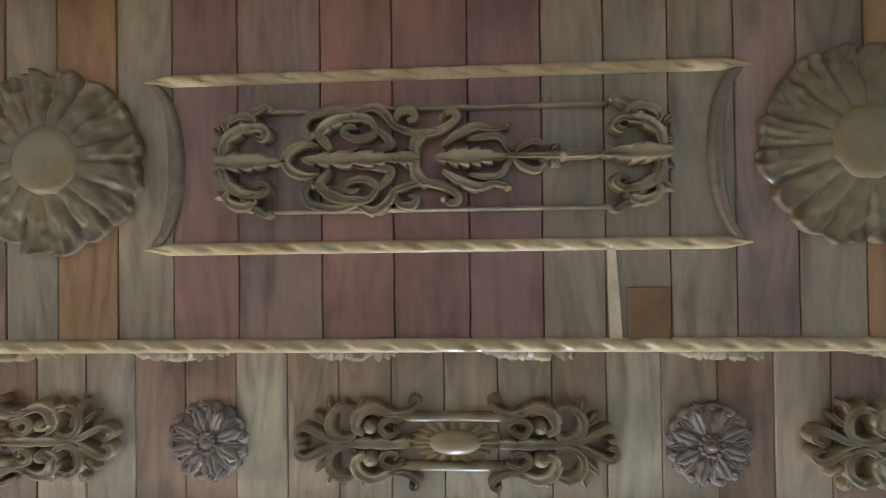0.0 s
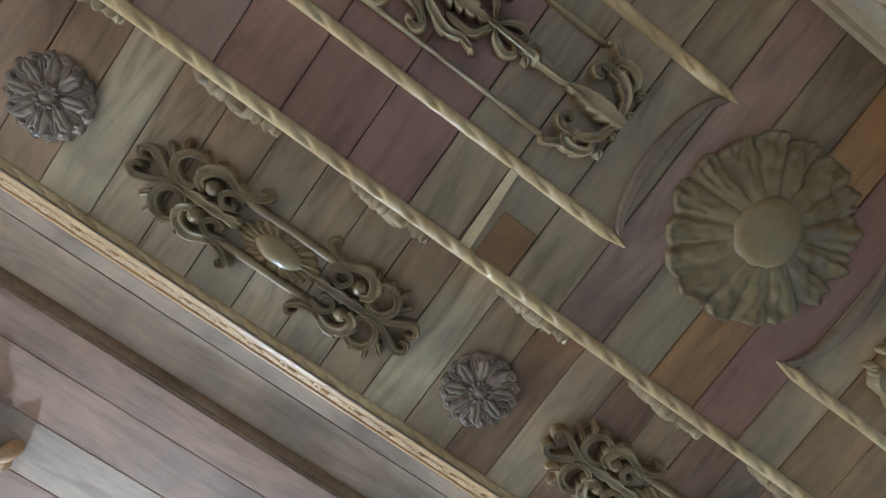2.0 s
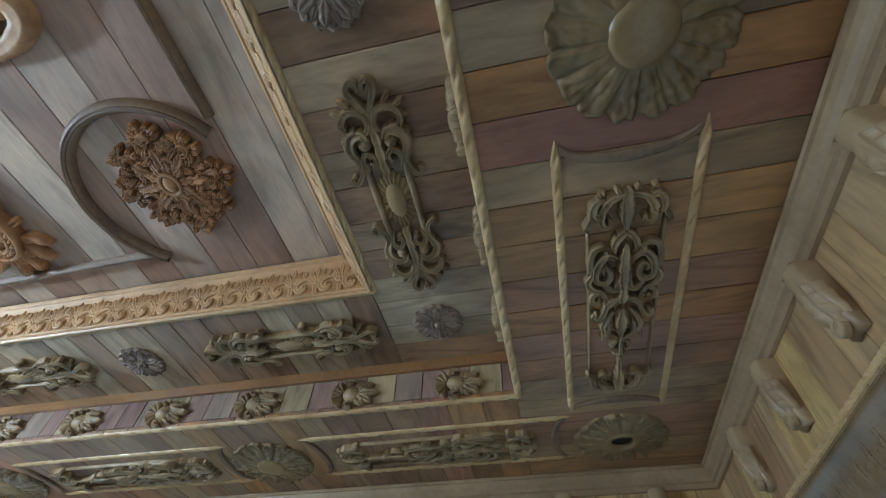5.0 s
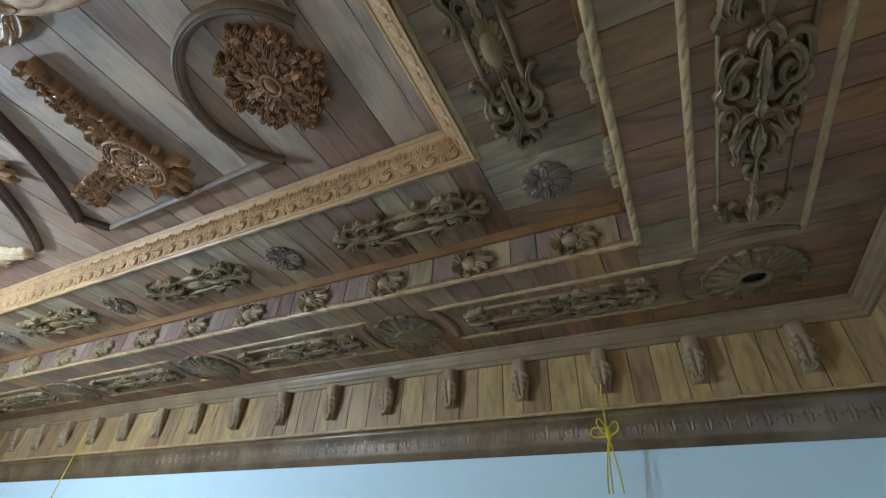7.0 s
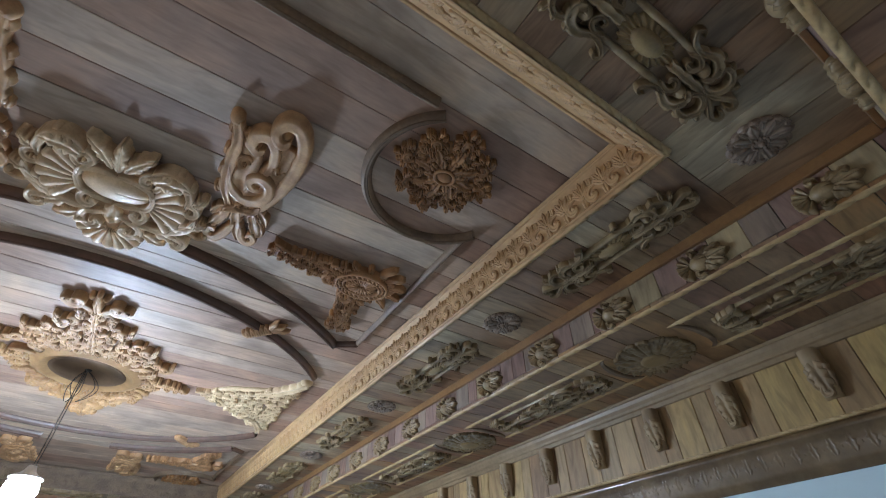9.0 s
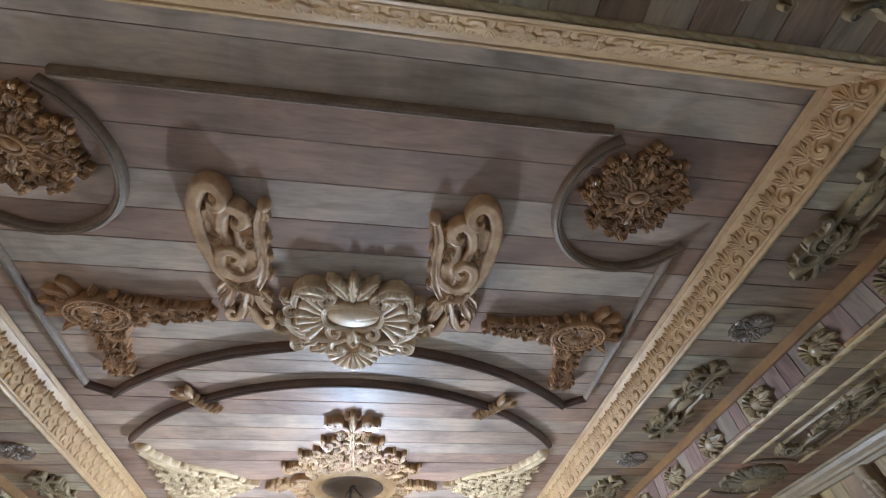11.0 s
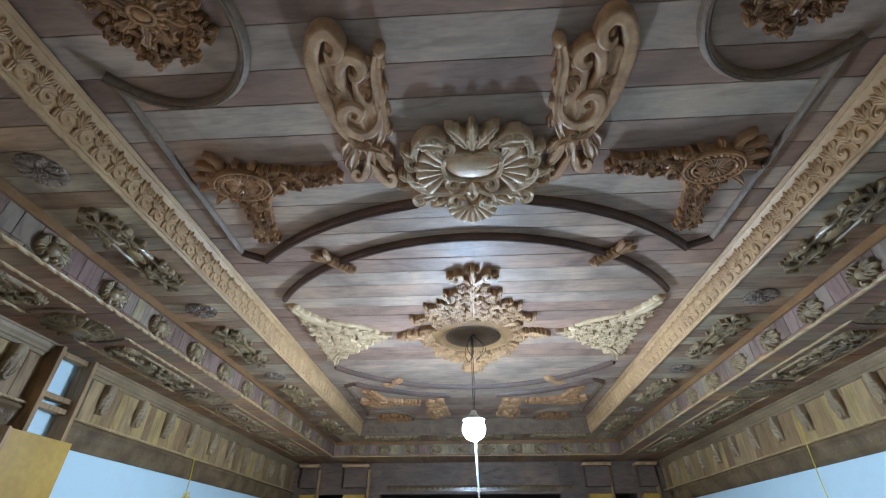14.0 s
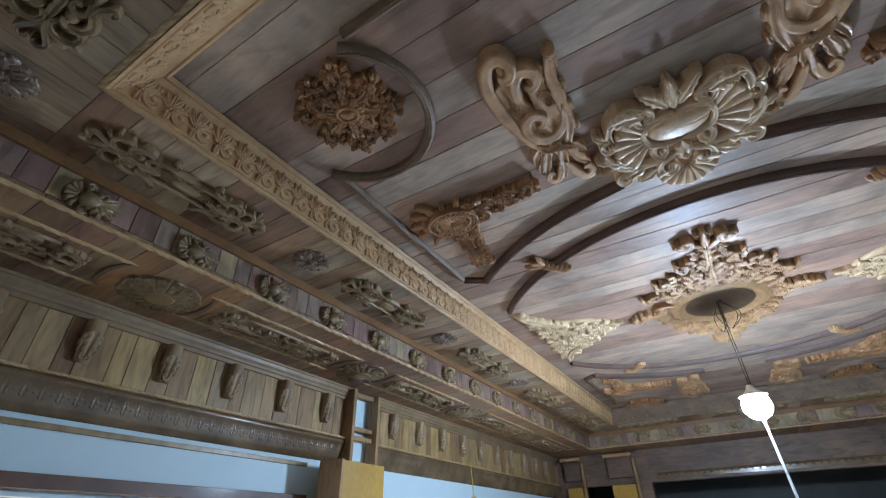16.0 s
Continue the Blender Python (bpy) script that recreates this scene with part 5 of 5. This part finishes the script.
# ---------------------------------------------------------------- inner field
def field_moulding(name, pts, w, h, material, label, rope_r=0.0):
    t = thing(name, label, "moulding", "mouldings of the inner field")
    c = Carve()
    if len(pts) == 2:
        pts = [pts[0], ((pts[0][0] + pts[1][0]) / 2, (pts[0][1] + pts[1][1]) / 2), pts[1]]
    P = [(x, -y) for x, y in pts]
    c.rib(P, (w, w), h, 0, per=6, groove=-0.06)
    part("half_round_bar", c, material, t)
    e = Carve()
    e.rib(P, (w * 0.38, w * 0.38), h * 0.35, h * 0.86, per=6, groove=0.3)
    part("crest_bead", e, material, t)
    t.matrix_basis = on_ceiling(0, 0, ZI)
    return t


def arc_points(cx, cy, r, a0, a1, n=28):
    return [(cx + r * math.cos(radians(a)), cy + r * math.sin(radians(a))) for a in np.linspace(a0, a1, n)]


BROWN = "brown half-round moulding fixed to the inner ceiling boards"
DARKL = "dark brown arched moulding fixed to the inner ceiling boards"
FAR = 2 * YC                            # the far half mirrors the near one
for near in (True, False):
    Y = (lambda v: v) if near else (lambda v: FAR - v)
    k = 1 if near else -1
    field_moulding("border_moulding", [(-1.36, Y(1.40)), (1.36, Y(1.40))], 0.030, 0.045, M_MOULD, BROWN)
    for s in (-1, 1):
        field_moulding("border_moulding", [(s * 2.10, Y(2.22)), (s * 2.135, Y(4.0))], 0.026, 0.04, M_MOULD, BROWN)
        ring = [(s * (1.72 + 0.50 * math.cos(radians(a))), Y(1.86 + 0.50 * math.sin(radians(a)))) for a in np.linspace(236, 33, 26)]
        field_moulding("corner_arc", ring, 0.034, 0.05, M_MOULD, "brown arc moulding round the carved rosette")
        field_moulding("short_moulding", [(s * 2.135, Y(4.01)), (s * 1.945, Y(4.14))], 0.030, 0.045, M_ARC, DARKL)
        field_moulding("arch_moulding", [(s * x, Y(y)) for x, y in arc_points(0, 6.16, 2.806, -81.5, -46, 16)], 0.040, 0.06, M_ARC, DARKL)
    field_moulding("arch_moulding", [(x, Y(y)) for x, y in arc_points(0, 6.385, 2.515, -145, -35)], 0.036, 0.055, M_ARC, DARKL)

placed(inner_rosette(), [on_ceiling(x, y, ZI, a) for x, y, a in ((1.65, 1.775, 0), (-1.66, 1.775, 25), (1.65, FAR - 1.775, 40), (-1.65, FAR - 1.775, 10))])
placed(centre_cartouche(), [on_ceiling(0.015, 3.07, ZI)])
placed(acanthus_scroll(False), [on_ceiling(0.70, 2.51, ZI), on_ceiling(-0.70, FAR - 2.51, ZI, 180)])
placed(acanthus_scroll(True), [on_ceiling(-0.70, 2.51, ZI), on_ceiling(0.70, FAR - 2.51, ZI, 180)])
placed(corner_leaf(False), [on_ceiling(1.70, 3.14, ZI), on_ceiling(-1.70, FAR - 3.14, ZI, 180)])
placed(corner_leaf(True), [on_ceiling(-1.67, 3.14, ZI), on_ceiling(1.67, FAR - 3.14, ZI, 180)])
placed(side_cartouche(False), [on_ceiling(1.61, 5.95, ZI)])
placed(side_cartouche(True), [on_ceiling(-1.58, 5.95, ZI)])
rose = ceiling_rose()
rose.matrix_basis = on_ceiling(0.01, YC, ZI)
placed(clip_leaf(), [on_ceiling(s * 1.27, 4.215 if k else FAR - 4.215, ZI - 0.02, (-90 + s * 40) * (1 if k else -1)) for s in (1, -1) for k in (1, 0)])


# ---------------------------------------------------------------- lamp, wires, cords
def cable(name, pts, r, material, parent=None, label="", category=""):
    cu = bpy.data.curves.new(name, "CURVE")
    cu.dimensions, cu.bevel_depth, cu.bevel_resolution = "3D", r, 2
    sp = cu.splines.new("NURBS")
    sp.points.add(len(pts) - 1)
    for p, q in zip(sp.points, pts):
        p.co = (*q, 1)
    sp.use_endpoint_u, sp.order_u = True, 3
    ob = new(name, cu)
    dg = bpy.context.evaluated_depsgraph_get()
    me = bpy.data.meshes.new_from_object(ob.evaluated_get(dg))
    bpy.data.objects.remove(ob)
    me.materials.append(material)
    ob = new(name, me)
    if parent:
        ob.parent = parent
    return tagged(ob, label, category)


LX, LY, LZ = -0.02, 6.03, 2.385
lamp = thing("hanging_lamp", "bright round work lamp hanging on black wires from the rose", "lamp")
g = Carve()
g.grid([[(LX + 0.13 * math.sin(a) * math.cos(b), LY + 0.13 * math.sin(a) * math.sin(b), LZ + 0.13 * math.cos(a)) for b in np.linspace(0, 2 * math.pi, 25)] for a in np.linspace(math.pi, 0.8, 13)])
part("bulb", g, M_BULB, lamp, "glowing round bulb")
g = Carve()
g.grid([[(LX + r * math.cos(b), LY + r * math.sin(b), LZ + z) for b in np.linspace(0, 2 * math.pi, 25)]
        for r, z in ((0.085, 0.088), (0.128, 0.090), (0.132, 0.096), (0.126, 0.104), (0.07, 0.13), (0.045, 0.16), (0.03, 0.2), (0.008, 0.205))])
part("base", g, M_WHITE, lamp, "opaque white lamp base")
for dx, dy in ((0.0, 0.0), (0.018, 0.01)):
    cable("wire", [(LX + dx, LY + dy, LZ + 0.19), (LX + dx * 1.6, LY + dy, LZ + 0.6), (LX + dx * 0.5, LY, ZI - 0.02)], 0.004, M_BLACK, lamp, "thin black wire")
cable("white_cord", [(LX + 0.01, LY, LZ - 0.13), (LX + 0.022, LY, LZ - 0.5), (LX + 0.035, LY + 0.01, LZ - 0.9), (LX + 0.03, LY, 1.2), (LX + 0.06, LY, 0.5), (LX + 0.05, LY, 0.012)], 0.012, M_WHITE, lamp, "white cord down to the floor")
loose = thing("loose_wires", "thin dark loose wire ends hanging from the rose", "wire")
rngw = random.Random(3)
for k in range(6):
    a = rngw.uniform(0, 6.28)
    q = rngw.uniform(0.08, 0.16)
    cable("wire_end", [(0, YC, ZI - 0.03), (q * math.cos(a), YC + q * math.sin(a), ZI - 0.12), (q * 1.2 * math.cos(a), YC + q * math.sin(a), ZI - 0.26), (q * 0.5 * math.cos(a + 1), YC + 0.05 * math.sin(a), ZI - 0.36)], 0.0035, M_BLACK, loose)


def hung_cord(x, y, z0, z1, label, knot, s):
    t = thing("yellow_cord", label, "cord")
    cable("strand", [(x, y, z0), (x - s * 0.03, y + 0.01, (z0 + z1) / 2 + 0.05), (x - s * 0.03, y, z1)], 0.006, M_CORD, t)
    if knot:
        for k, (dy, dz) in enumerate(((0.05, 0.09), (-0.06, 0.06), (0.09, 0.02))):
            cable("loop", [(x - s * 0.03, y, z1 + 0.1), (x - s * 0.04, y + dy, z1 + 0.12 + dz), (x - s * 0.04, y + dy * 1.4, z1 + 0.02 + dz), (x - s * 0.03, y, z1 + 0.06)], 0.006, M_CORD, t)
        b = Carve()
        b.boss(0, 0, 0.022, 0.05, 0.02, 0, 12, 4)
        ob = part("knot", b, M_CORD, t)
        ob.matrix_basis = pose(x - s * 0.02, y, z1 + 0.08, 90, 0, -90 * s)
        for dy in (-0.03, 0.02, 0.04):
            cable("tail", [(x - s * 0.03, y, z1 + 0.05), (x - s * 0.035, y + dy, z1 - 0.1), (x - s * 0.03, y + dy * 1.3, z1 - 0.28)], 0.005, M_CORD, t)
    return t


hung_cord(WX - 0.13, 0.60, 2.52, 2.10, "knotted yellow cord hanging from a frieze bracket", True, 1)
hung_cord(WX - 0.12, 6.9, 2.62, 1.55, "thin yellow cord hanging over the cornice", False, 1)
hung_cord(-WX + 0.12, 7.6, 2.42, 1.75, "yellow cord with loose loops hanging over the cornice", True, -1)

# ---------------------------------------------------------------- pilasters under construction
pil = thing("pilaster_frame", "unfinished pilaster of brown studs with yellow plywood front", "pilaster")
PYA, PYB = 4.65, 5.15
boxes("stud", M_STUD, [(-WX + 0.02, -WX + 0.19, PYA, PYA + 0.05, 0.0, ZO - 0.03)], pil)
boxes("stud", M_STUD, [(-WX + 0.02, -WX + 0.19, PYB - 0.05, PYB, 0.0, ZO - 0.03)], pil)
for z in (2.46, 2.36, ZO - 0.09):
    boxes("noggin", M_STUD, [(-WX + 0.03, -WX + 0.12, PYA + 0.052, PYB - 0.052, z, z + 0.05)], pil)
boxes("plywood_front", M_YELLOW, [(-WX + 0.192, -WX + 0.50, 4.24, 4.90, 0.0, 2.05)], pil, "yellow plywood casing")
boxes("batten", M_STUD, [(-WX + 0.192, -WX + 0.51, 4.205, 4.237, 0.0, 2.06)], pil)


# strip below the cornice and the glossy pelmet over the window
boxes("trim_batten", M_OLIVE, [(-WX + 0.002, -WX + 0.03, WA + 0.01, 4.19, 2.02, 2.06)], kind="structure")
pel = thing("curtain_pelmet", "dark brown glossy wooden pelmet bar on the light blue wall", "pelmet")
boxes("bar", M_ARC, [(-WX + 0.012, -WX + 0.09, WA + 0.2, 4.18, 1.66, 1.75)], pel)
boxes("wall_block", M_STUD, [(-WX + 0.001, -WX + 0.011, WA + 0.5, WA + 0.6, 1.68, 1.73)], pel)
boxes("wall_block", M_STUD, [(-WX + 0.001, -WX + 0.011, PYA - 0.7, PYA - 0.6, 1.68, 1.73)], pel)


def far_pilaster(x, w):
    t = thing("far_pilaster", "brown pilaster with moulded cap and yellow plywood lower part", "pilaster", "pilasters of the far wall")
    boxes("cap", M_TAN, [(-w / 2 - 0.05, w / 2 + 0.05, -0.27, 0.0, 2.83, 2.89)], t, "moulded light brown cap")
    boxes("upper_shaft", M_BEAM, [(-w / 2, w / 2, -0.20, 0.0, 2.42, 2.82)], t, "brown upper shaft")
    boxes("lower_shaft", M_YELLOW, [(-w / 2 + 0.015, w / 2 - 0.015, -0.18, -0.002, 0.0, 2.28)], t, "yellow plywood lower shaft")
    boxes("edge_strip", M_STUD, [(w / 2 + 0.002, w / 2 + 0.06, -0.10, -0.002, 0.0, 2.80)], t)
    t.matrix_basis = pose(x, WB - 0.003, 0)
    return t


for x in (-2.72, 2.72):
    far_pilaster(x, 0.52)
for x in (-3.80, 3.80):
    far_pilaster(x, 0.36)
c = Carve()
c.grid([[(u, -0.03, 2.34), (u, -0.035, 2.36), (u, -0.03, 2.38), (u, -0.05, 2.42), (u, -0.03, 2.47), (u, -0.0, 2.47)] for u in (-2.0, 2.2)])
for k in range(34):
    c.boss(-1.95 + 0.123 * k, 0, 0.03, 0.02, 0.02, 0, 8, 2)
ob = tagged(new("trim_far_beam", mesh_of("trim", [(x, y if z > 1 else -0.045 - z, z if z > 1 else 2.42 + y) for x, y, z in c.v], c.f, M_CORNICE)), kind="structure")
ob.matrix_world = pose(0, WB - 0.002, 0)

# ---------------------------------------------------------------- brackets and frieze boards
br = bracket()
spots = [pose(WX - FT, 0.585 + 0.624 * k, ZO - 0.153, 90, 0, -90) for k in range(-2, 18)]
spots += [pose(-WX + FT, 0.585 + 0.624 * k, ZO - 0.153, 90, 0, 90) for k in range(-2, 18) if k != 7]
spots += [pose(-3.4 + 0.62 * k, WA + FT, ZO - 0.153, 90, 0, 180) for k in range(12)]
placed(br, spots)
PLANK = {}
for nm, (root, L, gaps) in frieze_roots.items():
    rng = random.Random(len(nm) * 7 + int(L))
    p = 0.0
    while p < L - 0.02:
        w = rng.choice((0.13, 0.16, 0.19, 0.22))
        w = w if p + w < L - 0.06 else round(L - p, 3)
        if not any(p + w > g0 and p < g1 for g0, g1 in gaps):
            if w not in PLANK:
                vv, ff = [], []
                add_block(vv, ff, 0.002, w - 0.002, -FT, 0.0, ZF, ZO - 0.13, 0.003)
                PLANK[w] = mesh_of("plank", vv, ff, M_FRIEZE, False)
            ob = new("plank", PLANK[w])
            ob.parent = root
            ob.matrix_basis = pose(p, rng.uniform(0, 0.004), 0)
        p += w
